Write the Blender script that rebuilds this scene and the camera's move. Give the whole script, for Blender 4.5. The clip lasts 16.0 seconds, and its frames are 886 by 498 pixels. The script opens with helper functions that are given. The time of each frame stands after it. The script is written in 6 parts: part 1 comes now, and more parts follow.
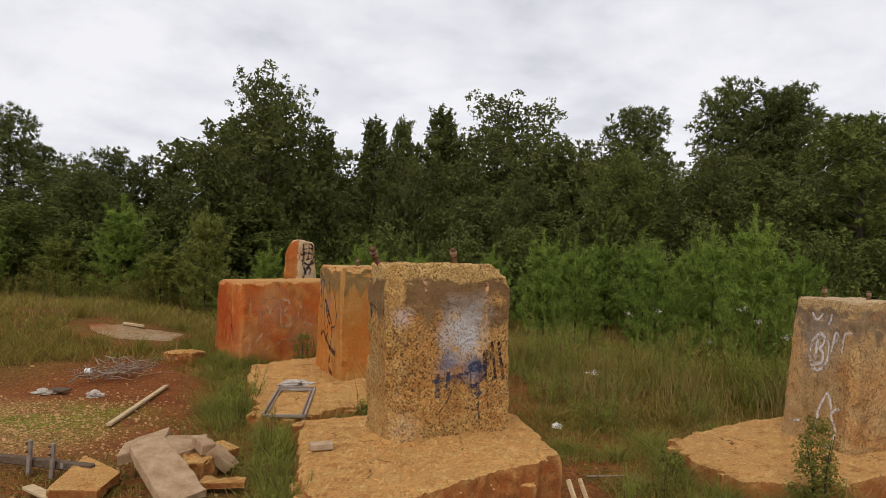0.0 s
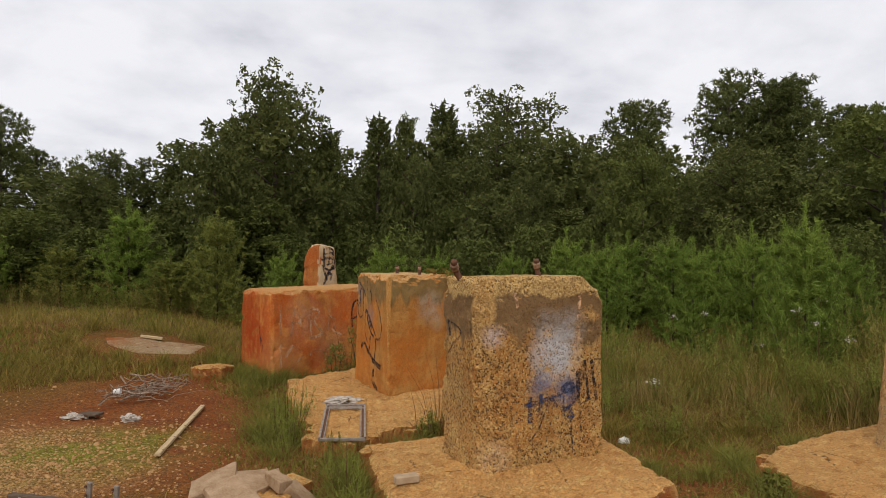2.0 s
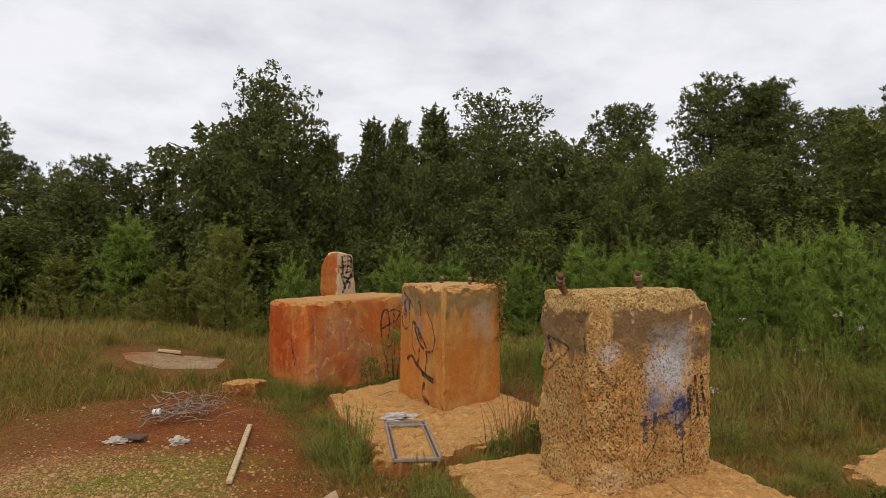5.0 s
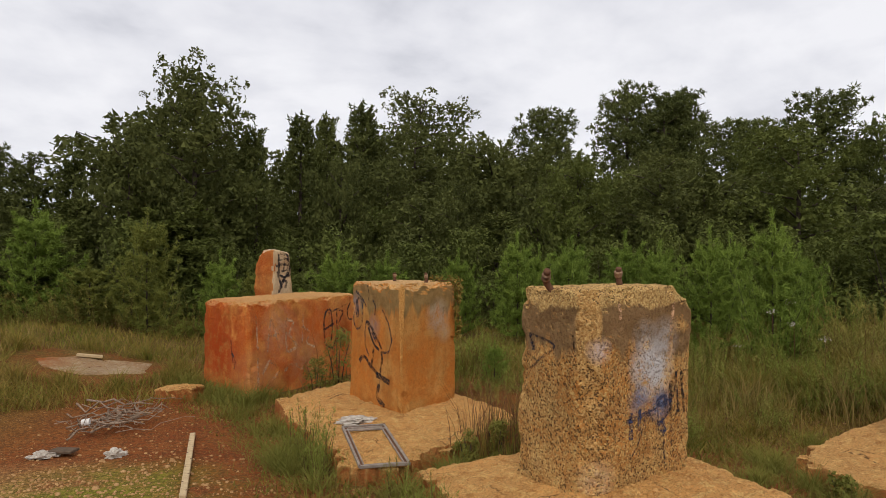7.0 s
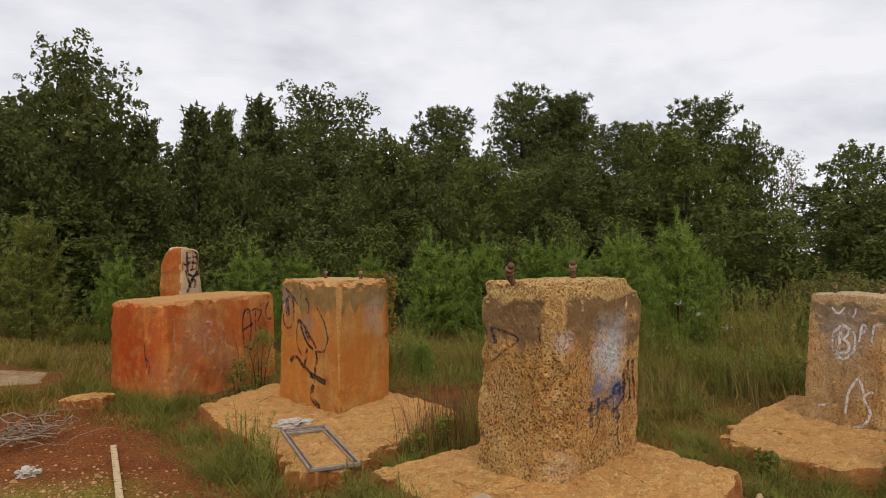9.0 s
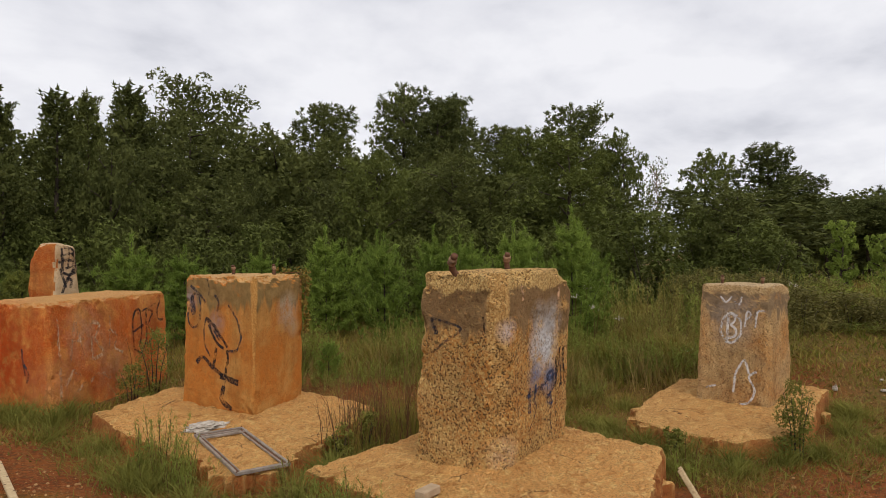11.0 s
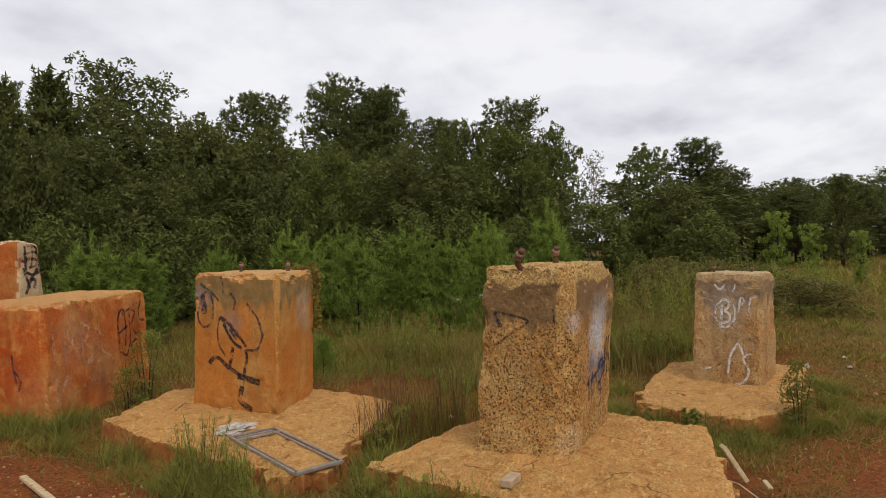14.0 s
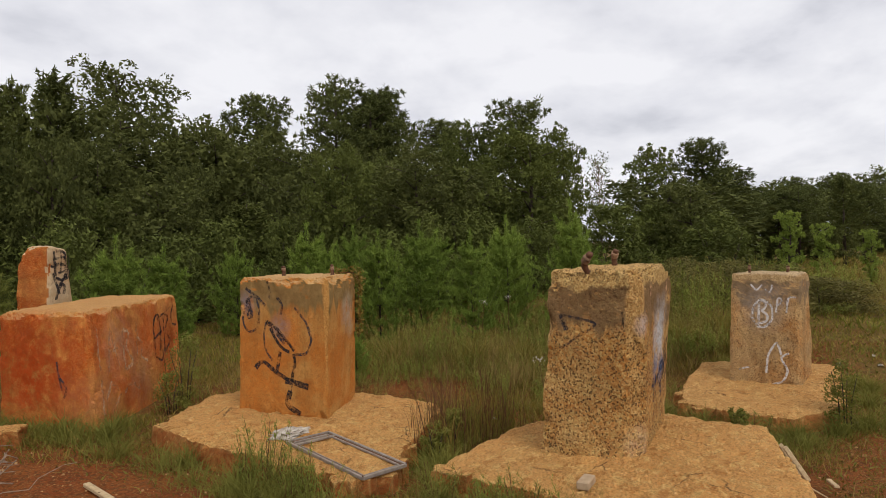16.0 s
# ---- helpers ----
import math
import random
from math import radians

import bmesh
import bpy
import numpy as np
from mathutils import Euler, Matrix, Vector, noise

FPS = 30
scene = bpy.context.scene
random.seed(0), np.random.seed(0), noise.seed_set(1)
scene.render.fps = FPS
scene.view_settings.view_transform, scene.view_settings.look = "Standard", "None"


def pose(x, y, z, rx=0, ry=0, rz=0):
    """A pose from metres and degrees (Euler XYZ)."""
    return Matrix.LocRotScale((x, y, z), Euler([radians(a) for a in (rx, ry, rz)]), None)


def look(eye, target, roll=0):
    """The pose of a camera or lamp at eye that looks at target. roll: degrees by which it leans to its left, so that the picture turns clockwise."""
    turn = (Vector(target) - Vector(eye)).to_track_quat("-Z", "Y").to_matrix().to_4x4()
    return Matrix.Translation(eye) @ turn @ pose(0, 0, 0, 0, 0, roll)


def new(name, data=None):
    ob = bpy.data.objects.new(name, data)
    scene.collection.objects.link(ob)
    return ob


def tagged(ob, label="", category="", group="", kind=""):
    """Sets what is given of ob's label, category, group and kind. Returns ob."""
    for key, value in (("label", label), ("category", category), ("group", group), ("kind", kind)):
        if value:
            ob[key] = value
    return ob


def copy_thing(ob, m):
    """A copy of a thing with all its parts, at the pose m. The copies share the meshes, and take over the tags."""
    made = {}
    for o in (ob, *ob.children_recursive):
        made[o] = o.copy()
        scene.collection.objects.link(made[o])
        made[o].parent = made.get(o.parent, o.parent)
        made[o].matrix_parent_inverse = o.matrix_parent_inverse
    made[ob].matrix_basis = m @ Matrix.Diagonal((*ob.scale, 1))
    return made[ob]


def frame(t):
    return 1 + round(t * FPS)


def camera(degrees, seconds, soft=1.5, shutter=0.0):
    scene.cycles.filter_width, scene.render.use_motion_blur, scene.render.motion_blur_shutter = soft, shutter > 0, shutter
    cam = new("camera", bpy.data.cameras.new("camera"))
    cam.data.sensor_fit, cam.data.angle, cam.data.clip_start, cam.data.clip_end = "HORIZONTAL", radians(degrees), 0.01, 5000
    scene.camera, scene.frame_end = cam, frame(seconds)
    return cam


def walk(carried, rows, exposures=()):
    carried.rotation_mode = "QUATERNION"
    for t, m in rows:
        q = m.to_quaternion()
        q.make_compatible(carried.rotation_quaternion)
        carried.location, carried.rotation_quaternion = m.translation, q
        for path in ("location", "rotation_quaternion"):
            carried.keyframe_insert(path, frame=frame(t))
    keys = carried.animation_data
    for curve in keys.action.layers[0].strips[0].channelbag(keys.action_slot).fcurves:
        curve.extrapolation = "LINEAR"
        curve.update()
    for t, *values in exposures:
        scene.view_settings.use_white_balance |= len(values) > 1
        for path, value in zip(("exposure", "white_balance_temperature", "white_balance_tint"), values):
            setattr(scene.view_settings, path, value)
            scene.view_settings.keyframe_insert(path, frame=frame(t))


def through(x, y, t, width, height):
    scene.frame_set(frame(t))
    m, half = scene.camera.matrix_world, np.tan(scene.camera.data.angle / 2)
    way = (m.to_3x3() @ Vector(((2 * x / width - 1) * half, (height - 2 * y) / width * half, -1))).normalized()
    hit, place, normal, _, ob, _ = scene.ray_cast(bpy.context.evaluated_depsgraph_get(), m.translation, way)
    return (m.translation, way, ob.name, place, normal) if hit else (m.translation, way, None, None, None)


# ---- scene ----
from mathutils.bvhtree import BVHTree

# ---- camera and its way ----
cam = camera(68.0, 16.0, soft=0.6)
PATH = [
    (0, 0.151, 0.589, 1.920, 91.03, -1.20, -4.77),
    (0.5, -0.024, 0.743, 2.008, 90.84, -0.85, -5.07),
    (1, -0.247, 0.905, 2.057, 90.73, -0.34, -5.30),
    (1.5, -0.465, 1.040, 2.080, 90.57, -0.23, -5.58),
    (2, -0.694, 1.164, 2.066, 90.68, -0.12, -5.97),
    (2.5, -0.908, 1.269, 2.046, 90.82, -0.12, -6.14),
    (3, -1.196, 1.290, 2.058, 90.98, 0.11, -6.88),
    (3.5, -1.435, 1.329, 2.082, 91.09, 0.30, -7.83),
    (3.7, -1.531, 1.351, 2.092, 91.14, 0.37, -8.08),
    (5.8, -1.960, 1.722, 2.192, 90.65, 0.58, -9.96),
    (6, -2.023, 1.753, 2.187, 90.70, 0.46, -11.16),
    (6.5, -2.168, 1.837, 2.163, 90.83, 0.19, -13.78),
    (7, -2.311, 1.945, 2.124, 90.90, 0.20, -16.06),
    (7.5, -2.454, 2.030, 2.088, 90.94, 0.26, -18.43),
    (8, -2.600, 2.103, 2.073, 90.91, 0.29, -20.83),
    (8.5, -2.726, 2.180, 2.074, 90.81, 0.49, -23.02),
    (9, -2.866, 2.221, 2.103, 90.64, 0.60, -25.64),
    (9.5, -3.031, 2.325, 2.053, 90.74, 0.58, -29.11),
    (10, -3.130, 2.405, 1.998, 90.94, 0.57, -31.75),
    (10.2, -3.172, 2.433, 1.979, 91.00, 0.59, -32.81),
    (12.3, -3.749, 2.770, 2.124, 89.58, 1.00, -41.27),
    (12.5, -3.827, 2.825, 2.119, 89.62, 1.09, -41.86),
    (13, -4.018, 2.980, 2.094, 89.79, 1.43, -43.12),
    (13.5, -4.222, 3.125, 2.085, 89.71, 1.30, -43.52),
    (14, -4.413, 3.296, 2.084, 89.70, 1.41, -44.00),
    (14.5, -4.595, 3.440, 2.095, 89.72, 1.51, -44.44),
    (15, -4.735, 3.562, 2.102, 89.78, 1.68, -44.79),
    (15.5, -4.846, 3.694, 2.114, 89.74, 1.73, -44.80),
    (16, -4.911, 3.740, 2.137, 89.71, 1.81, -44.75),
]
walk(cam, [(t, pose(x, y, z, rx, ry, rz)) for t, x, y, z, rx, ry, rz in PATH], exposures=[(0.0, 0.0), (16.0, 0.0)])

# ---- sky and sun: an overcast day ----
SUN_ELEVATION, SUN_AZIMUTH = 48.0, 200.0
world = bpy.data.worlds.new("overcast_sky")
scene.world = world
world.use_nodes = True


def node(tree, kind, **inputs):
    """A node with its inputs set by name (spaces as underscores) or, as i0, i1..., by index; a socket is linked."""
    n = tree.nodes.new(kind)
    for key, value in inputs.items():
        if key.startswith("i") and key[1:].isdigit():
            sock = n.inputs[int(key[1:])]
        elif key.replace("_", " ") in n.inputs:
            sock = n.inputs[key.replace("_", " ")]
        else:
            raise KeyError(kind + " " + key)
        if isinstance(value, bpy.types.NodeSocket):
            tree.links.new(value, sock)
        else:
            sock.default_value = value
    return n


def maths(tree, op, a, b=0.0, clamp=False):
    n = tree.nodes.new("ShaderNodeMath")
    n.operation, n.use_clamp = op, clamp
    for sock, value in zip(n.inputs, (a, b)):
        if isinstance(value, bpy.types.NodeSocket):
            tree.links.new(value, sock)
        else:
            sock.default_value = value
    return n.outputs[0]


def ramp(tree, fac, stops):
    n = tree.nodes.new("ShaderNodeValToRGB")
    tree.links.new(fac, n.inputs[0])
    els = n.color_ramp.elements
    while len(els) < len(stops):
        els.new(0.5)
    for el, (at, col) in zip(els, stops):
        el.position = at
        el.color = (col, col, col, 1) if isinstance(col, (int, float)) else (*col, 1)
    return n.outputs[0]


def mix(tree, fac, a, b, blend="MIX"):
    n = tree.nodes.new("ShaderNodeMix")
    n.data_type, n.blend_type = "RGBA", blend
    for k, value in ((0, fac), (6, a), (7, b)):
        if isinstance(value, bpy.types.NodeSocket):
            tree.links.new(value, n.inputs[k])
        elif k == 0:
            n.inputs[k].default_value = value
        else:
            n.inputs[k].default_value = (*value, 1)
    return n.outputs[2]


def make_sky():
    nt = world.node_tree
    nt.nodes.clear()
    sky = nt.nodes.new("ShaderNodeTexSky")
    sky.sky_type, sky.sun_disc = "NISHITA", False
    sky.sun_elevation, sky.sun_rotation = radians(SUN_ELEVATION), radians(SUN_AZIMUTH)
    way = nt.nodes.new("ShaderNodeTexCoord").outputs["Generated"]
    sep = node(nt, "ShaderNodeSeparateXYZ", Vector=way)
    up = maths(nt, "MAXIMUM", sep.outputs[2], 0.0)
    low = maths(nt, "ADD", up, 0.28)
    flat = node(nt, "ShaderNodeCombineXYZ", X=maths(nt, "DIVIDE", sep.outputs[0], low), Y=maths(nt, "DIVIDE", sep.outputs[1], low), Z=0.0)
    big = node(nt, "ShaderNodeTexNoise", Vector=flat.outputs[0], Scale=1.5, Detail=6.0, Roughness=0.55, Distortion=0.3)
    fine = node(nt, "ShaderNodeTexNoise", Vector=flat.outputs[0], Scale=4.5, Detail=5.0, Roughness=0.5)
    cloud = maths(nt, "ADD", maths(nt, "MULTIPLY", big.outputs[0], 0.7), maths(nt, "MULTIPLY", fine.outputs[0], 0.3))
    col = ramp(nt, cloud, ((0.36, (0.64, 0.645, 0.70)), (0.45, (0.79, 0.79, 0.84)), (0.57, (0.925, 0.92, 0.955))))
    clear = node(nt, "ShaderNodeBackground", Color=sky.outputs[0], Strength=0.07)
    cover = node(nt, "ShaderNodeBackground", Color=col, Strength=1.02)
    both = node(nt, "ShaderNodeMixShader", i0=0.93, i1=clear.outputs[0], i2=cover.outputs[0])
    out = nt.nodes.new("ShaderNodeOutputWorld")
    nt.links.new(both.outputs[0], out.inputs[0])


make_sky()
sun = new("sun", bpy.data.lights.new("sun", "SUN"))
sun.data.energy, sun.data.angle, sun.data.color = 1.5, radians(25), (1.0, 0.95, 0.87)
sun.matrix_world = look((0, 0, 0), (-math.sin(radians(SUN_AZIMUTH)) * math.cos(radians(SUN_ELEVATION)),
                                    -math.cos(radians(SUN_AZIMUTH)) * math.cos(radians(SUN_ELEVATION)), -math.sin(radians(SUN_ELEVATION))))


# ---- materials ----
def material(name):
    m = bpy.data.materials.new(name)
    m.use_nodes = True
    m.node_tree.nodes.clear()
    return m, m.node_tree


def finish(tree, colour, rough, bump=None, metal=0.0, strength=0.5, distance=0.01, extra=None):
    b = node(tree, "ShaderNodeBsdfPrincipled", Roughness=rough, Metallic=metal)
    if isinstance(colour, bpy.types.NodeSocket):
        tree.links.new(colour, b.inputs["Base Color"])
    else:
        b.inputs["Base Color"].default_value = (*colour, 1)
    b.inputs["Specular IOR Level"].default_value = 0.12
    if bump is not None:
        n = node(tree, "ShaderNodeBump", Height=bump, Strength=strength, Distance=distance)
        tree.links.new(n.outputs[0], b.inputs["Normal"])
    shader = b.outputs[0]
    if extra:
        shader = extra(shader)
    out = tree.nodes.new("ShaderNodeOutputMaterial")
    tree.links.new(shader, out.inputs[0])


def place_of(tree, world_space=True):
    return tree.nodes.new("ShaderNodeNewGeometry").outputs["Position"] if world_space else tree.nodes.new("ShaderNodeTexCoord").outputs["Object"]


def noise_of(tree, at, scale, detail=4.0, rough=0.55, distortion=0.0):
    return node(tree, "ShaderNodeTexNoise", Vector=at, Scale=scale, Detail=detail, Roughness=rough, Distortion=distortion).outputs[0]


def spot(tree, at, centre, radius, stretch=(1, 1, 1)):
    """A soft patch round a point, 1 in the middle and 0 at the radius."""
    d = node(tree, "ShaderNodeVectorMath", i0=at, i1=centre)
    d.operation = "SUBTRACT"
    s = node(tree, "ShaderNodeVectorMath", i0=d.outputs[0], i1=stretch)
    s.operation = "MULTIPLY"
    l = node(tree, "ShaderNodeVectorMath", i0=s.outputs[0])
    l.operation = "LENGTH"
    return maths(tree, "SUBTRACT", 1.0, maths(tree, "DIVIDE", l.outputs["Value"], radius), clamp=True)


def concrete(name, pale, clay, dark, clay_cover, dark_from, pits=0.5, sprays=(), grey=(0.30, 0.27, 0.23), flecks=0.75, side=None, chipped=0.0, top=None, arris=None, lost_from=0.74, stone=76.0, drifting=1.0, flat=None):
    """Old cast concrete: small stones in worn mortar, clay stains, and a dark crust on the upright sides above dark_from metres.
    pits: how deep the mortar is washed out between the stones; side: what stains the upright sides of a slab."""
    m, tr = material(name)
    at = place_of(tr)
    z = node(tr, "ShaderNodeSeparateXYZ", Vector=at).outputs[2]
    upright = node(tr, "ShaderNodeSeparateXYZ", Vector=tr.nodes.new("ShaderNodeNewGeometry").outputs["Normal"]).outputs[2]
    large, mid = noise_of(tr, at, 1.9, 6), noise_of(tr, at, 7.0, 6, 0.65)
    grain = noise_of(tr, at, 55.0, 4, 0.75)
    # the stones' places are shaken, so that no two look alike
    shake = node(tr, "ShaderNodeTexNoise", Vector=at, Scale=18.0, Detail=3.0)
    shift = node(tr, "ShaderNodeVectorMath", i0=shake.outputs["Color"], i1=(0.05, 0.05, 0.05))
    shift.operation = "MULTIPLY"
    spread = node(tr, "ShaderNodeVectorMath", i0=at, i1=shift.outputs[0])
    stones = node(tr, "ShaderNodeTexVoronoi", Vector=spread.outputs[0], Scale=stone)
    gaps = node(tr, "ShaderNodeTexVoronoi", Vector=spread.outputs[0], Scale=stone)
    gaps.feature = "DISTANCE_TO_EDGE"
    pick = node(tr, "ShaderNodeSeparateColor", i0=stones.outputs["Color"])
    col = mix(tr, ramp(tr, maths(tr, "ADD", large, maths(tr, "MULTIPLY", mid, 0.5)), ((clay_cover - 0.10, 0.0), (clay_cover + 0.10, 1.0))), pale, clay)
    col = mix(tr, ramp(tr, pick.outputs[0], ((0.40, 0.0), (0.85, flecks))), col, (min(0.78, pale[0] * 1.40), pale[1] * 1.52, pale[2] * 1.62))
    col = mix(tr, ramp(tr, pick.outputs[1], ((0.62, 0.0), (0.9, flecks * 0.6))), col, (pale[0] * 0.62, pale[1] * 0.55, pale[2] * 0.52))
    col = mix(tr, ramp(tr, mid, ((0.44, 0.0), (0.66, 0.34))), col, grey)
    # broad drift from washed to stained, in runs down the sides and in patches
    drift = maths(tr, "ADD", maths(tr, "MULTIPLY", noise_of(tr, at, 1.15, 4, 0.5, 0.6), 0.6), maths(tr, "MULTIPLY", noise_of(tr, node(tr, "ShaderNodeMapping", Vector=at, Scale=(5.0, 5.0, 0.7)).outputs[0], 1.0, 3), 0.4))
    col = mix(tr, 1.0, col, ramp(tr, drift, ((0.36, (1 - 0.34 * drifting, 1 - 0.40 * drifting, 1 - 0.46 * drifting)), (0.50, (1.0, 0.98, 0.95)), (0.62, (1 + 0.16 * drifting, 1 + 0.14 * drifting, 1 + 0.10 * drifting)))), "MULTIPLY")
    # dark crust with hard, ragged edges and runs
    runs = node(tr, "ShaderNodeMapping", Vector=at, Scale=(6.0, 6.0, 0.5))
    run = noise_of(tr, runs.outputs[0], 1.0, 4)
    edge = maths(tr, "ADD", z, maths(tr, "MULTIPLY", maths(tr, "SUBTRACT", run, 0.5), 0.9))
    crust = ramp(tr, maths(tr, "SUBTRACT", edge, dark_from - 0.5), ((0.46, 0.0), (0.56, 1.0)))
    crust = maths(tr, "MULTIPLY", crust, ramp(tr, noise_of(tr, at, 3.0, 5, 0.7), ((0.30, 0.0), (0.42, 0.88))))
    crust = maths(tr, "MULTIPLY", crust, ramp(tr, upright, ((0.12, 1.0), (0.30, 0.0))))
    col = mix(tr, crust, col, mix(tr, ramp(tr, mid, ((0.35, 0.0), (0.65, 1.0))), dark, (dark[0] * 1.8, dark[1] * 1.8, dark[2] * 1.8)))
    if top:
        # sandy broken concrete along the chipped upper edge
        rag = maths(tr, "ADD", z, maths(tr, "MULTIPLY", maths(tr, "SUBTRACT", noise_of(tr, at, 4.5, 5, 0.65), 0.5), 0.30))
        rag = ramp(tr, maths(tr, "SUBTRACT", rag, top - 0.58), ((0.50, 0.0), (0.53, 0.92)))
        col = mix(tr, rag, col, mix(tr, ramp(tr, grain, ((0.40, 0.0), (0.60, 1.0))), (min(0.74, pale[0] * 1.22), pale[1] * 1.36, pale[2] * 1.5), (pale[0] * 0.78, pale[1] * 0.74, pale[2] * 0.68)))
    # dust and pale broken concrete on what lies flat
    col = mix(tr, ramp(tr, maths(tr, "ADD", upright, maths(tr, "MULTIPLY", maths(tr, "SUBTRACT", mid, 0.5), 0.5)), ((0.45, 0.0), (0.75, 0.75))), col, flat or (pale[0], pale[1] * 1.03, pale[2] * 1.04))
    if chipped:
        # hairline cracks and spalled flakes on what is walked on
        warp = node(tr, "ShaderNodeVectorMath", i0=at, i1=shift.outputs[0])
        warp.operation = "ADD"
        crack = node(tr, "ShaderNodeTexVoronoi", Vector=warp.outputs[0], Scale=1.7)
        crack.feature = "DISTANCE_TO_EDGE"
        crack = maths(tr, "MULTIPLY", ramp(tr, crack.outputs["Distance"], ((0.004, 1.0), (0.014, 0.0))), ramp(tr, noise_of(tr, at, 1.7, 4), ((0.54, 0.0), (0.62, 1.0))))
        flake = ramp(tr, noise_of(tr, at, 6.0, 7, 0.75), ((0.55, 0.0), (0.575, 1.0)))
        col = mix(tr, maths(tr, "MULTIPLY", flake, 0.7 * chipped), col, (pale[0] * 0.60, pale[1] * 0.46, pale[2] * 0.36))
        fresh = ramp(tr, noise_of(tr, at, 9.0, 7, 0.78), ((0.53, 0.0), (0.575, 0.85)))
        col = mix(tr, fresh, col, (min(0.74, pale[0] * 1.18), pale[1] * 1.3, pale[2] * 1.42))
        col = mix(tr, maths(tr, "MULTIPLY", crack, chipped), col, (0.07, 0.04, 0.022))
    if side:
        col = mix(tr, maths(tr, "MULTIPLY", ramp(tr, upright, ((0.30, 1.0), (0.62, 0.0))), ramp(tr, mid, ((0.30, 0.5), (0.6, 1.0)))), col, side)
    # edges knocked pale
    worn = tr.nodes.new("ShaderNodeNewGeometry").outputs["Pointiness"]
    worn = maths(tr, "MULTIPLY", ramp(tr, worn, ((0.53, 0.0), (0.60, 1.0))), ramp(tr, mid, ((0.40, 0.0), (0.55, 0.85))))
    col = mix(tr, worn, col, (min(0.74, pale[0] * 1.25), pale[1] * 1.38, pale[2] * 1.5))
    if arris:
        # the broken upright edge shows fresh, sandy concrete
        strip = ramp(tr, maths(tr, "ADD", spot(tr, at, (arris[0], arris[1], 1.0), arris[2], (1, 1, 0)), maths(tr, "MULTIPLY", maths(tr, "SUBTRACT", mid, 0.5), 0.9)), ((0.30, 0.0), (0.52, arris[3])))
        col = mix(tr, strip, col, mix(tr, ramp(tr, grain, ((0.38, 0.0), (0.60, 1.0))), (min(0.72, pale[0] * 1.15), pale[1] * 1.25, pale[2] * 1.35), (pale[0] * 0.85, pale[1] * 0.74, pale[2] * 0.62)))
    # stones that fell out, and mortar washed away, in patches
    where = ramp(tr, noise_of(tr, at, 3.2, 5, 0.7), ((0.32, 0.5), (0.50, 1.0)))
    lost = ramp(tr, pick.outputs[2], ((lost_from, 0.0), (lost_from + 0.06, 1.0)))
    pit = maths(tr, "MULTIPLY", lost, ramp(tr, gaps.outputs["Distance"], ((0.03, 0.0), (0.14, 1.0))))
    seam = maths(tr, "MULTIPLY", ramp(tr, gaps.outputs["Distance"], ((0.01, 0.5), (0.10, 0.0))), ramp(tr, grain, ((0.42, 0.0), (0.56, 1.0))))
    pit = maths(tr, "MULTIPLY", maths(tr, "MAXIMUM", pit, seam), where)
    pit = maths(tr, "MULTIPLY", pit, maths(tr, "SUBTRACT", 1.0, maths(tr, "MULTIPLY", crust, 0.6)))
    col = mix(tr, maths(tr, "MULTIPLY", pit, pits), col, (0.07, 0.043, 0.024))
    col = mix(tr, ramp(tr, grain, ((0.42, 0.0), (0.70, 0.08 + 0.28 * flecks))), col, (pale[0] * 0.5, pale[1] * 0.46, pale[2] * 0.44))
    for centre, radius, tint, amount in sprays:
        cover = maths(tr, "MULTIPLY", spot(tr, at, centre, radius), ramp(tr, maths(tr, "ADD", maths(tr, "MULTIPLY", mid, 0.55), maths(tr, "MULTIPLY", grain, 0.45)), ((0.38, 0.0), (0.53, 1.0))))
        col = mix(tr, maths(tr, "MULTIPLY", maths(tr, "MULTIPLY", cover, amount), maths(tr, "SUBTRACT", 1.0, maths(tr, "MULTIPLY", pit, 0.7)), clamp=True), col, tint)
    height = maths(tr, "ADD", maths(tr, "MULTIPLY", gaps.outputs["Distance"], 0.8 * flecks), maths(tr, "ADD", maths(tr, "MULTIPLY", pit, -1.2), maths(tr, "ADD", maths(tr, "MULTIPLY", mid, 1.0), maths(tr, "MULTIPLY", grain, 0.15 + 0.7 * flecks))))
    finish(tr, col, 0.92, height, strength=0.95, distance=0.015)
    return m


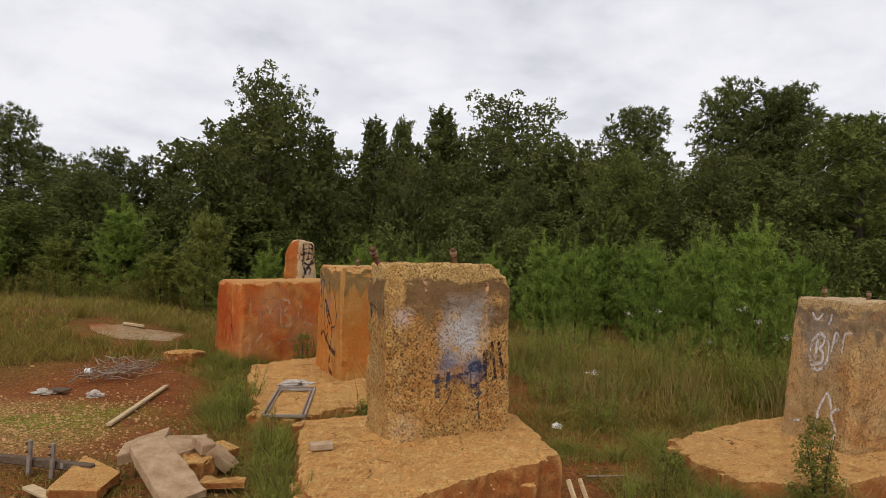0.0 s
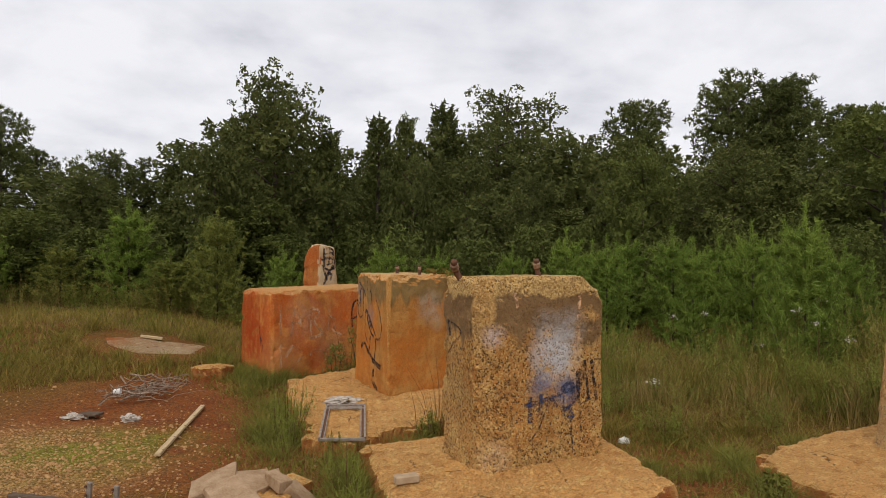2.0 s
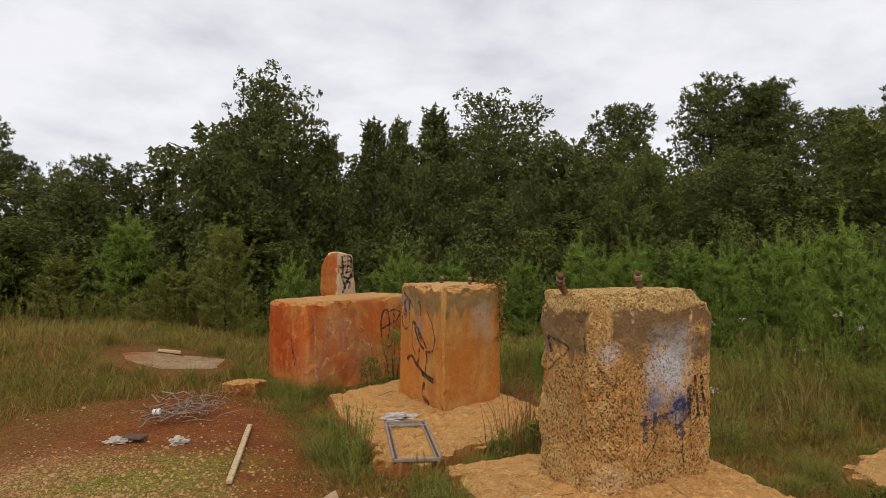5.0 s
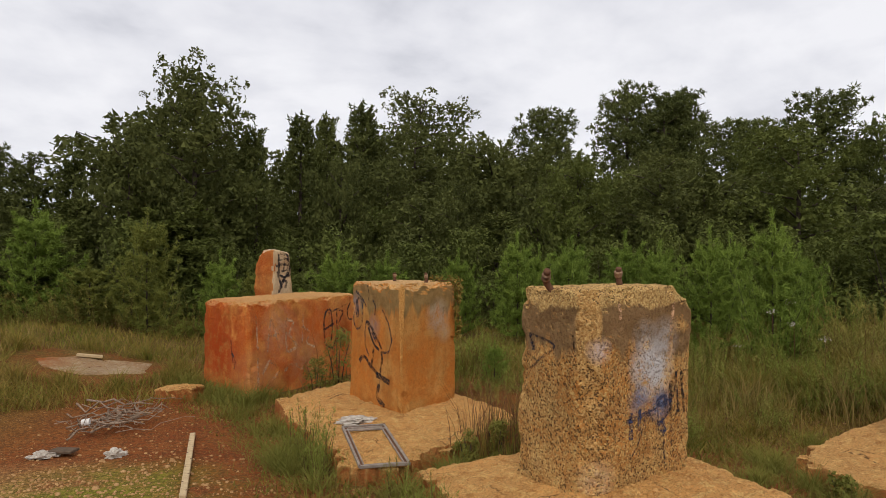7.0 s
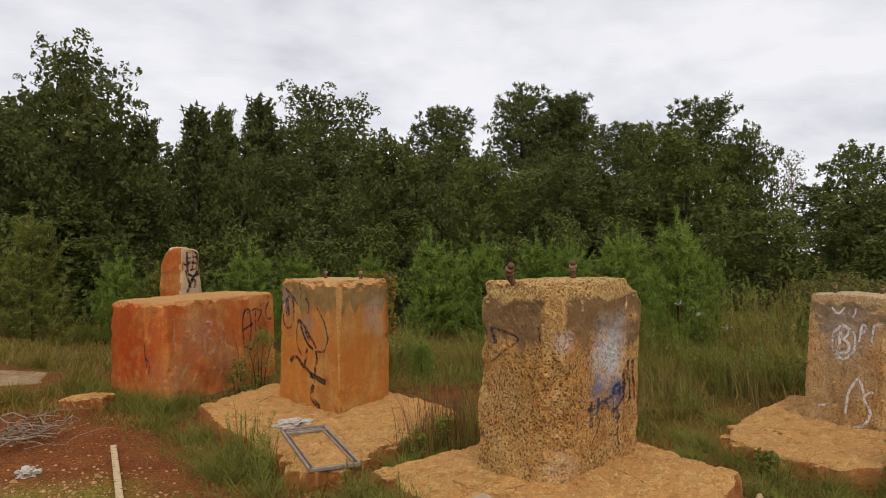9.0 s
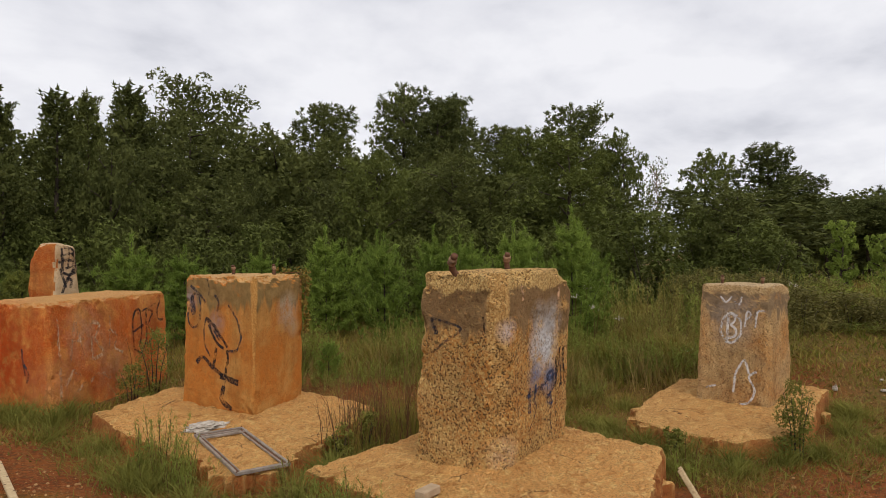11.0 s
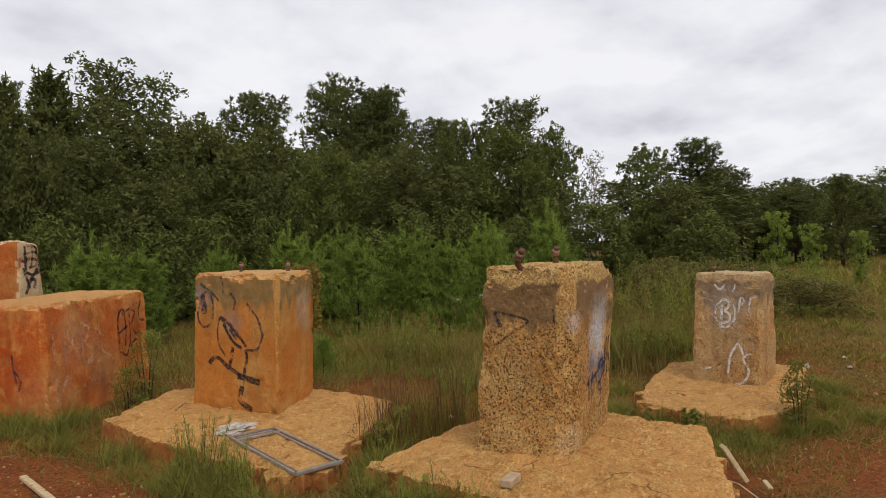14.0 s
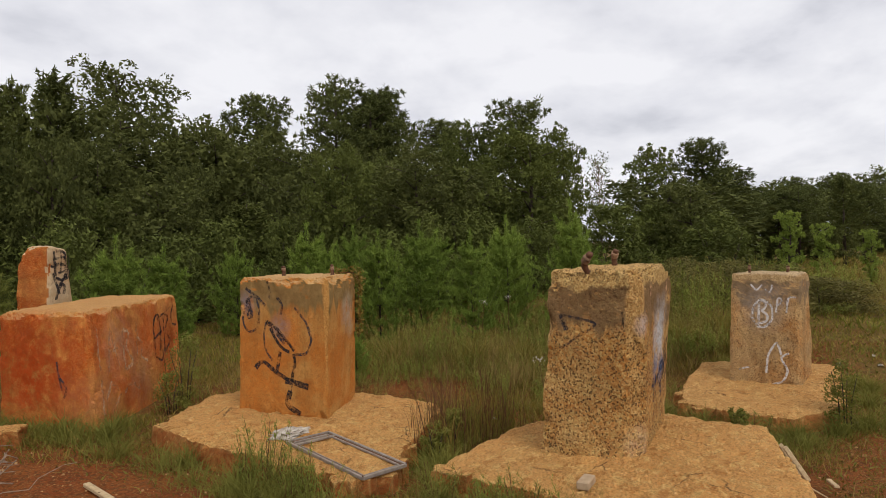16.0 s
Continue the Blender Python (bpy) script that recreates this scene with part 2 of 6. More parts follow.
def earth_colour():
    """Red clay, pale gravel and thin moss, in patches of the lie of the land."""
    m, tr = material("red_clay_ground")
    at = place_of(tr)
    large, mid, fine = noise_of(tr, at, 0.33, 5, 0.6, 0.4), noise_of(tr, at, 1.7, 6, 0.65), noise_of(tr, at, 22.0, 4, 0.7)
    col = mix(tr, ramp(tr, mid, ((0.35, 0.0), (0.65, 1.0))), (0.185, 0.044, 0.010), (0.25, 0.076, 0.017))
    gravel = maths(tr, "MULTIPLY", spot(tr, at, (-4.9, 8.0, 0.0), 2.1, (0.85, 1.0, 0.2)), 1.8, clamp=True)
    gravel = maths(tr, "MULTIPLY", gravel, ramp(tr, mid, ((0.30, 0.3), (0.55, 1.0))))
    stones = node(tr, "ShaderNodeTexVoronoi", Vector=at, Scale=62.0)
    pebble = mix(tr, node(tr, "ShaderNodeSeparateColor", i0=stones.outputs["Color"]).outputs[0], (0.13, 0.060, 0.018), (0.62, 0.37, 0.140))
    col = mix(tr, gravel, col, pebble)
    moss = maths(tr, "MULTIPLY", spot(tr, at, (-3.75, 8.6, 0.0), 1.25, (0.8, 1.0, 0.2)), ramp(tr, maths(tr, "ADD", maths(tr, "MULTIPLY", mid, 0.6), maths(tr, "MULTIPLY", fine, 0.4)), ((0.40, 0.0), (0.54, 1.0))))
    col = mix(tr, maths(tr, "MULTIPLY", moss, 1.7, clamp=True), col, (0.180, 0.175, 0.018))
    # the field away from the piers is grown over
    field = ramp(tr, maths(tr, "ADD", maths(tr, "MULTIPLY", maths(tr, "SUBTRACT", node(tr, "ShaderNodeSeparateXYZ", Vector=at).outputs[1], 12.5), 0.25), maths(tr, "MULTIPLY", maths(tr, "SUBTRACT", mid, 0.5), 2.2)), ((0.25, 0.0), (0.75, 0.85)))
    here = node(tr, "ShaderNodeSeparateXYZ", Vector=at)
    east = maths(tr, "ADD", maths(tr, "MULTIPLY", maths(tr, "SUBTRACT", here.outputs[0], 5.6), 0.22), maths(tr, "MULTIPLY", maths(tr, "SUBTRACT", here.outputs[1], 7.4), 0.22))
    field = maths(tr, "MAXIMUM", field, ramp(tr, maths(tr, "ADD", east, maths(tr, "MULTIPLY", maths(tr, "SUBTRACT", mid, 0.5), 2.2)), ((0.15, 0.0), (0.65, 0.85))))
    grassy = maths(tr, "MAXIMUM", field, ramp(tr, large, ((0.40, 0.0), (0.60, 0.75))))
    grassy = maths(tr, "MULTIPLY", grassy, maths(tr, "SUBTRACT", 1.0, maths(tr, "MULTIPLY", spot(tr, at, (-3.4, 9.6, 0.0), 3.0, (1.0, 0.8, 0.2)), 2.0, clamp=True)))
    col = mix(tr, maths(tr, "MULTIPLY", grassy, ramp(tr, maths(tr, "SUBTRACT", 1.0, gravel), ((0.5, 0.0), (0.9, 1.0)))), col, (0.125, 0.100, 0.020))
    col = mix(tr, ramp(tr, fine, ((0.42, 0.0), (0.60, 0.7))), col, (0.065, 0.030, 0.010))
    col = mix(tr, ramp(tr, noise_of(tr, at, 48.0, 3, 0.7), ((0.56, 0.0), (0.64, 0.6))), col, (0.36, 0.20, 0.075))
    finish(tr, col, 0.95, maths(tr, "ADD", maths(tr, "MULTIPLY", fine, 1.0), maths(tr, "MULTIPLY", stones.outputs["Distance"], -0.6)), strength=0.7, distance=0.025)
    return m


def leafy(name, dark, light, through=0.38, rough=0.75):
    """Leaves that differ from one to the next and from plant to plant."""
    m, tr = material(name)
    island = tr.nodes.new("ShaderNodeNewGeometry").outputs["Random Per Island"]
    plant = tr.nodes.new("ShaderNodeObjectInfo").outputs["Random"]
    patch = noise_of(tr, place_of(tr, False), 0.9, 3)
    fac = maths(tr, "ADD", maths(tr, "MULTIPLY", island, 0.45), maths(tr, "ADD", maths(tr, "MULTIPLY", plant, 0.25), maths(tr, "MULTIPLY", maths(tr, "SUBTRACT", patch, 0.35), 1.0)), clamp=True)
    col = mix(tr, fac, dark, light)

    def add_through(shader):
        t = node(tr, "ShaderNodeBsdfTranslucent", Color=col)
        return node(tr, "ShaderNodeMixShader", i0=through, i1=shader, i2=t.outputs[0]).outputs[0]

    finish(tr, col, rough, extra=add_through)
    return m


def grassy(name, green, olive, brown, through=0.3):
    """Grass that goes from green over olive to brown in patches of the field, and from blade to blade."""
    m, tr = material(name)
    at = place_of(tr)
    island = tr.nodes.new("ShaderNodeNewGeometry").outputs["Random Per Island"]
    patch = maths(tr, "ADD", maths(tr, "MULTIPLY", noise_of(tr, at, 0.55, 4, 0.6), 0.75), maths(tr, "MULTIPLY", island, 0.25))
    col = ramp(tr, patch, ((0.36, green), (0.52, olive), (0.70, brown)))
    shade = tr.nodes.new("ShaderNodeTexWhiteNoise")
    shade.noise_dimensions = "1D"
    tr.links.new(island, shade.inputs["W"])
    col = mix(tr, ramp(tr, shade.outputs[0], ((0.35, 0.0), (0.75, 0.5))), col, (olive[0] * 0.42, olive[1] * 0.45, olive[2] * 0.4))
    col = mix(tr, ramp(tr, shade.outputs[0], ((0.16, 0.4), (0.30, 0.0))), col, brown)

    def add_through(shader):
        t = node(tr, "ShaderNodeBsdfTranslucent", Color=col)
        return node(tr, "ShaderNodeMixShader", i0=through, i1=shader, i2=t.outputs[0]).outputs[0]

    finish(tr, col, 0.6, extra=add_through)
    return m


def plain(name, a, b, scale, rough, metal=0.0, bump=0.4, stretch=(1, 1, 1), world_space=True, distance=0.004):
    """A surface that wavers between two colours at two scales."""
    m, tr = material(name)
    at = node(tr, "ShaderNodeMapping", Vector=place_of(tr, world_space), Scale=stretch).outputs[0]
    one, two = noise_of(tr, at, scale, 5), noise_of(tr, at, scale * 7.0, 4, 0.7)
    f = maths(tr, "ADD", maths(tr, "MULTIPLY", one, 0.65), maths(tr, "MULTIPLY", two, 0.35))
    finish(tr, mix(tr, ramp(tr, f, ((0.36, 0.0), (0.64, 1.0))), a, b), rough, two, metal, bump, distance)
    return m


def spray_paint(name, colour, cover=0.5):
    """Thin sprayed paint that lets the rough concrete show in places."""
    m, tr = material(name)
    at = place_of(tr)
    f = maths(tr, "ADD", maths(tr, "MULTIPLY", noise_of(tr, at, 38.0, 4, 0.7), 0.6), maths(tr, "MULTIPLY", noise_of(tr, at, 6.0, 3), 0.4))

    def thin(shader):
        clear = tr.nodes.new("ShaderNodeBsdfTransparent")
        fac = ramp(tr, f, ((cover - 0.07, 0.0), (cover + 0.07, 0.92)))
        return node(tr, "ShaderNodeMixShader", i0=fac, i1=clear.outputs[0], i2=shader).outputs[0]

    finish(tr, colour, 0.7, extra=thin)
    return m


WHITE_SPRAY, BLUE_SPRAY = (0.66, 0.63, 0.62), (0.17, 0.21, 0.34)
M_GROUND = earth_colour()
M_NEAR = concrete("concrete_tan_aggregate", (0.66, 0.385, 0.140), (0.62, 0.275, 0.070), (0.150, 0.094, 0.046), 0.74, 1.36, 0.88,
                  (((0.86, 6.74, 1.22), 0.30, WHITE_SPRAY, 2.0), ((0.98, 6.78, 1.46), 0.22, (0.44, 0.41, 0.39), 1.1), ((0.76, 6.70, 1.50), 0.16, (0.42, 0.40, 0.38), 0.8), ((0.30, 6.58, 1.40), 0.13, (0.66, 0.55, 0.54), 1.0),
                   ((0.97, 6.80, 0.90), 0.17, BLUE_SPRAY, 1.7), ((0.72, 6.72, 0.97), 0.16, BLUE_SPRAY, 1.2), ((0.30, 6.60, 0.36), 0.20, (0.66, 0.48, 0.35), 0.7)), (0.36, 0.225, 0.112), 0.6, top=1.80, arris=(0.21, 6.56, 0.17, 0.85), lost_from=0.68, stone=68.0, drifting=0.5)
M_MIDDLE = concrete("concrete_orange_smooth", (0.64, 0.315, 0.088), (0.62, 0.205, 0.034), (0.190, 0.128, 0.050), 0.72, 1.43, 0.22,
                    (((0.08, 10.60, 1.34), 0.30, (0.52, 0.44, 0.33), 1.0), ((0.20, 10.72, 1.12), 0.18, (0.52, 0.42, 0.30), 0.7), ((-0.86, 11.30, 1.50), 0.20, (0.24, 0.22, 0.27), 1.0), ((-0.70, 10.8, 1.22), 0.20, (0.30, 0.26, 0.30), 0.8)), (0.50, 0.255, 0.075), 0.14, top=1.945, arris=(-0.505, 10.15, 0.07, 0.8), drifting=0.7, flat=(0.66, 0.42, 0.19))
M_RED = concrete("concrete_red_clay_stained", (0.66, 0.265, 0.066), (0.56, 0.108, 0.015), (0.27, 0.12, 0.05), 0.70, 2.2, 0.14,
                 (((-1.95, 12.9, 1.0), 0.55, (0.56, 0.36, 0.22), 0.6), ((-1.5, 13.3, 0.5), 0.6, (0.56, 0.31, 0.16), 0.6), ((-2.3, 12.6, 0.4), 0.5, (0.56, 0.27, 0.12), 0.9), ((-2.9, 13.1, 0.7), 1.0, (0.50, 0.070, 0.010), 1.3)), (0.52, 0.20, 0.08), 0.30, top=1.51, arris=(-2.39, 12.34, 0.08, 0.6), flat=(0.64, 0.36, 0.14))
M_FAR = concrete("concrete_grey_brown", (0.55, 0.345, 0.155), (0.56, 0.245, 0.065), (0.17, 0.120, 0.072), 0.78, 1.22, 0.6, (((4.58, 7.1, 1.15), 0.42, (0.38, 0.33, 0.30), 0.7),), (0.34, 0.245, 0.14), 0.45, top=1.57, flat=(0.66, 0.48, 0.28))
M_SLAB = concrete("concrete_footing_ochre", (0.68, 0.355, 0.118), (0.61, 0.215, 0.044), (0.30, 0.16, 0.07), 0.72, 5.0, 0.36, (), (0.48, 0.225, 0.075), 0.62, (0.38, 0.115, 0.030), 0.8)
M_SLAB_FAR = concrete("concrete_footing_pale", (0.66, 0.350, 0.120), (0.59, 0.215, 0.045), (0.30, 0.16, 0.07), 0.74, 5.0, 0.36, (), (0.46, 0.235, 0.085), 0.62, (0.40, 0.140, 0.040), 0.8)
M_RUBBLE = plain("concrete_rubble_grey", (0.47, 0.325, 0.200), (0.29, 0.175, 0.092), 9.0, 0.9, bump=0.9, distance=0.012)
M_STONE_RED = concrete("stone_red_stained", (0.60, 0.24, 0.065), (0.50, 0.105, 0.016), (0.27, 0.12, 0.05), 0.66, 5.0, 0.2, (), (0.44, 0.18, 0.07), 0.4)
M_STONE_PALE = concrete("stone_pale_stained", (0.70, 0.50, 0.30), (0.60, 0.33, 0.14), (0.3, 0.2, 0.12), 0.78, 5.0, 0.2, (), (0.56, 0.40, 0.24), 0.15)
M_WORN = plain("worn_pale_rust", (0.40, 0.27, 0.17), (0.17, 0.085, 0.05), 45.0, 0.8, 0.2)
M_RUST = plain("rusted_steel", (0.10, 0.052, 0.034), (0.19, 0.092, 0.05), 30.0, 0.85, 0.3)
M_WOOD = plain("weathered_wood", (0.60, 0.46, 0.27), (0.38, 0.26, 0.14), 8.0, 0.85, stretch=(1, 6, 6))
M_WOOD_GREY = plain("grey_weathered_wood", (0.15, 0.105, 0.072), (0.075, 0.050, 0.034), 8.0, 0.9, stretch=(1, 6, 6))
M_METAL = plain("dull_aluminium", (0.37, 0.315, 0.265), (0.19, 0.15, 0.12), 14.0, 0.55, 0.15)
M_GALV = plain("galvanised_steel", (0.30, 0.25, 0.205), (0.17, 0.13, 0.10), 12.0, 0.65, 0.1)
M_STICK = plain("dead_branches", (0.38, 0.28, 0.20), (0.13, 0.085, 0.058), 25.0, 0.9)
M_RAG = plain("dirty_plastic_white", (0.62, 0.56, 0.48), (0.26, 0.205, 0.155), 14.0, 0.6)
M_WHITE = plain("white_plastic", (0.80, 0.78, 0.74), (0.66, 0.62, 0.56), 10.0, 0.4)
M_PAD = concrete("concrete_pad_dull", (0.44, 0.300, 0.170), (0.40, 0.130, 0.030), (0.2, 0.1, 0.05), 0.72, 9.0, 0.4, (((-4.5, 13.9, 0.35), 0.7, (0.48, 0.36, 0.23), 0.9), ((-5.8, 14.3, 0.45), 0.6, (0.34, 0.095, 0.02), 1.2)), (0.30, 0.17, 0.08), 0.5, None, 0.6, flat=(0.42, 0.265, 0.135))
M_BARK = plain("tree_bark", (0.085, 0.065, 0.05), (0.045, 0.034, 0.026), 6.0, 0.95, stretch=(4, 4, 0.7), world_space=False, distance=0.02)
M_BLACK = spray_paint("black_spray", (0.036, 0.028, 0.028), 0.485)
M_GREYLINE = spray_paint("faded_black_spray", (0.060, 0.050, 0.056), 0.50)
M_DUSTLINE = spray_paint("faded_pale_spray", (0.64, 0.38, 0.21), 0.525)
M_BLUELINE = spray_paint("blue_black_spray", (0.050, 0.054, 0.095), 0.495)
M_WHITELINE = spray_paint("white_spray", (0.66, 0.60, 0.55), 0.455)
M_OAK = leafy("broad_leaves", (0.054, 0.063, 0.018), (0.158, 0.168, 0.046), 0.30)
M_OAK_LIGHT = leafy("light_broad_leaves", (0.062, 0.076, 0.017), (0.170, 0.190, 0.045), 0.30)
M_PINE = leafy("pine_needles_dark", (0.050, 0.061, 0.019), (0.168, 0.185, 0.052), 0.28)
M_CEDAR = leafy("cedar_sprays", (0.058, 0.069, 0.020), (0.190, 0.205, 0.054), 0.28)
M_YOUNG = leafy("young_pine_needles", (0.108, 0.162, 0.026), (0.285, 0.368, 0.066), 0.42)
M_SAPLING = leafy("sapling_leaves", (0.130, 0.185, 0.030), (0.320, 0.390, 0.075), 0.40)
M_SHRUB = leafy("shrub_leaves", (0.115, 0.130, 0.025), (0.290, 0.300, 0.066))
M_SCRUB = leafy("scrub_leaves", (0.095, 0.085, 0.026), (0.250, 0.215, 0.062), 0.3)
M_STALK = leafy("straw_weeds", (0.160, 0.150, 0.030), (0.390, 0.330, 0.090), 0.35)
M_COVER = leafy("low_weed_leaves", (0.080, 0.085, 0.016), (0.270, 0.215, 0.045), 0.25)
M_FEATHER = leafy("feathery_weeds", (0.135, 0.165, 0.028), (0.340, 0.360, 0.075), 0.42)
M_WEED = leafy("weed_leaves", (0.108, 0.118, 0.020), (0.275, 0.255, 0.055), 0.3)
M_GRASS = grassy("field_grass", (0.145, 0.152, 0.023), (0.240, 0.196, 0.036), (0.310, 0.190, 0.052))
M_FIELD = grassy("tall_field_grass", (0.150, 0.176, 0.026), (0.262, 0.215, 0.042), (0.370, 0.240, 0.066))
M_STRAW = leafy("dry_grass", (0.22, 0.145, 0.045), (0.40, 0.290, 0.105), 0.25)
M_CREEPER = leafy("creeper_leaves", (0.10, 0.09, 0.02), (0.34, 0.22, 0.05), 0.3)
M_STEM = leafy("reddish_dry_stems", (0.10, 0.045, 0.022), (0.20, 0.10, 0.045), 0.1)
M_BRICK = plain("pale_brick", (0.46, 0.34, 0.22), (0.36, 0.25, 0.15), 14.0, 0.9)
M_CRUMB = plain("concrete_crumbs", (0.62, 0.37, 0.145), (0.38, 0.175, 0.05), 30.0, 0.9)
M_PEBBLE = plain("pebbles", (0.52, 0.320, 0.145), (0.23, 0.105, 0.038), 16.0, 0.9)


# ---- mesh helpers ----
def fast_mesh(name, verts, quads=(), tris=()):
    """A mesh out of arrays of corners."""
    me = bpy.data.meshes.new(name)
    verts = np.asarray(verts, np.float32)
    quads, tris = np.asarray(quads, np.int32).reshape(-1, 4), np.asarray(tris, np.int32).reshape(-1, 3)
    me.vertices.add(len(verts))
    me.vertices.foreach_set("co", verts.ravel())
    loops = np.concatenate([quads.ravel(), tris.ravel()])
    me.loops.add(len(loops))
    me.loops.foreach_set("vertex_index", loops)
    starts = np.concatenate([np.arange(len(quads)) * 4, len(quads) * 4 + np.arange(len(tris)) * 3]).astype(np.int32)
    me.polygons.add(len(starts))
    me.polygons.foreach_set("loop_start", starts)
    me.update(calc_edges=True)
    me.validate()
    return me


def thing(name, at, label, category, group=""):
    ob = new(name)
    ob.empty_display_size = 0.1
    ob.location = at
    return tagged(ob, label, category, group)


def part(name, bm, mat, parent=None, label="", smooth=False, at=None):
    """Links a bmesh in world places (or a mesh) as one object, under a thing where one is given."""
    me = bm
    if isinstance(bm, bmesh.types.BMesh):
        me = bpy.data.meshes.new(name)
        bm.to_mesh(me)
        bm.free()
    base = Vector((0, 0, 0))
    up = parent
    while up is not None:
        base = base + up.location
        up = up.parent
    own = Vector(at) if at is not None else base
    me.transform(Matrix.Translation(-own))
    me.materials.append(mat)
    if smooth:
        me.polygons.foreach_set("use_smooth", [True] * len(me.polygons))
    ob = new(name, me)
    if parent is not None:
        ob.parent = parent
        ob.location = own - base
    else:
        ob.location = own
    if label:
        ob["label"] = label
    return ob


def wobble(p, scale, seed=0.0, octaves=3):
    return noise.fractal(Vector((p[0] * scale + seed, p[1] * scale - seed * 0.7, p[2] * scale + seed * 0.3)), 0.7, 2.0, octaves)


def rough_box(low, high, steps=(20, 20, 28), round_off=0.05, rough=0.018, seed=0.0, chips=0.05, rim=0.0, arris=0.0):
    """A worn block between four corners below and four above (in order round), with rounded, chipped edges.
    rim: how deep the upper edges are broken away; arris: the same for the upright edge at the first corner."""
    low, high = [Vector(c) for c in low], [Vector(c) for c in high]
    bm = bmesh.new()
    bmesh.ops.create_cube(bm, size=2.0)
    nx, ny, nz = steps
    for axis, n in ((0, nx), (1, ny), (2, nz)):
        edges = [e for e in bm.edges if abs(abs((e.verts[1].co - e.verts[0].co).normalized()[axis]) - 1) < 1e-3]
        bmesh.ops.subdivide_edges(bm, edges=edges, cuts=n - 1, use_grid_fill=True)
    size = Vector((((low[1] - low[0]).length), (low[3] - low[0]).length, (high[0] - low[0]).length)) * 0.5
    for v in bm.verts:
        p = Vector((v.co.x * size.x, v.co.y * size.y, v.co.z * size.z))
        wear = round_off * (1.0 + 1.4 * max(0.0, wobble(p, 2.2, seed + 7.0)))
        if p.z > size.z * 0.75:
            wear *= 1.9
        if p.z < -size.z * 0.6:
            wear *= 0.35
        inner = Vector([max(-s + wear, min(s - wear, c)) for c, s in zip(p, size)])
        off = p - inner
        if off.length > 1e-6:
            reach = min(off.length, wear)
            p = inner + off.normalized() * reach
        n = Vector([max(0.0, abs(c) - s + wear) * (1 if c > 0 else -1) for c, s in zip(p, size)])
        n = n.normalized() if n.length > 1e-6 else Vector((0, 0, 1))
        d = rough * wobble(p, 3.0, seed) + rough * 0.5 * wobble(p, 11.0, seed + 3)
        bite = wobble(p, 1.6, seed + 21.0) + 0.45 * wobble(p, 6.5, seed + 27.0)
        near_edge = sorted(s - abs(c) for c, s in zip(p, size))[1]
        if bite > 0.25 and near_edge < 0.16:
            d -= chips * (bite - 0.25) * 2.2 * (1 - near_edge / 0.16)
        p = p + n * d
        if rim:
            drop, (inset, axis) = size.z - p.z, min((size.x - abs(p.x), 0), (size.y - abs(p.y), 1))
            along = Vector((p.x, p.y, 0))
            cut = rim * max(0.12, 0.62 + 1.15 * wobble(along, 1.7, seed + 33) + 0.55 * wobble(along, 6.0, seed + 35) + 0.2 * wobble(p, 15.0, seed))
            if drop + inset < cut:
                k = (cut - drop - inset) / 2
                p.z -= k
                p[axis] -= k * (1 if p[axis] > 0 else -1)
        if arris:
            gone = arris * max(0.3, 0.85 + 0.35 * wobble((0, 0, p.z), 0.9, seed + 41) + 0.16 * wobble(p, 9.0, seed + 43))
            near = (size.x + p.x) + (size.y + p.y)
            if near < gone:
                p.x += (gone - near) / 2
                p.y += (gone - near) / 2
        u, w, h = [(c / s + 1) * 0.5 for c, s in zip(p, size)]
        bottom = low[0] * (1 - u) * (1 - w) + low[1] * u * (1 - w) + low[2] * u * w + low[3] * (1 - u) * w
        top = high[0] * (1 - u) * (1 - w) + high[1] * u * (1 - w) + high[2] * u * w + high[3] * (1 - u) * w
        v.co = bottom * (1 - h) + top * h
    bmesh.ops.recalc_face_normals(bm, faces=bm.faces)
    return bm


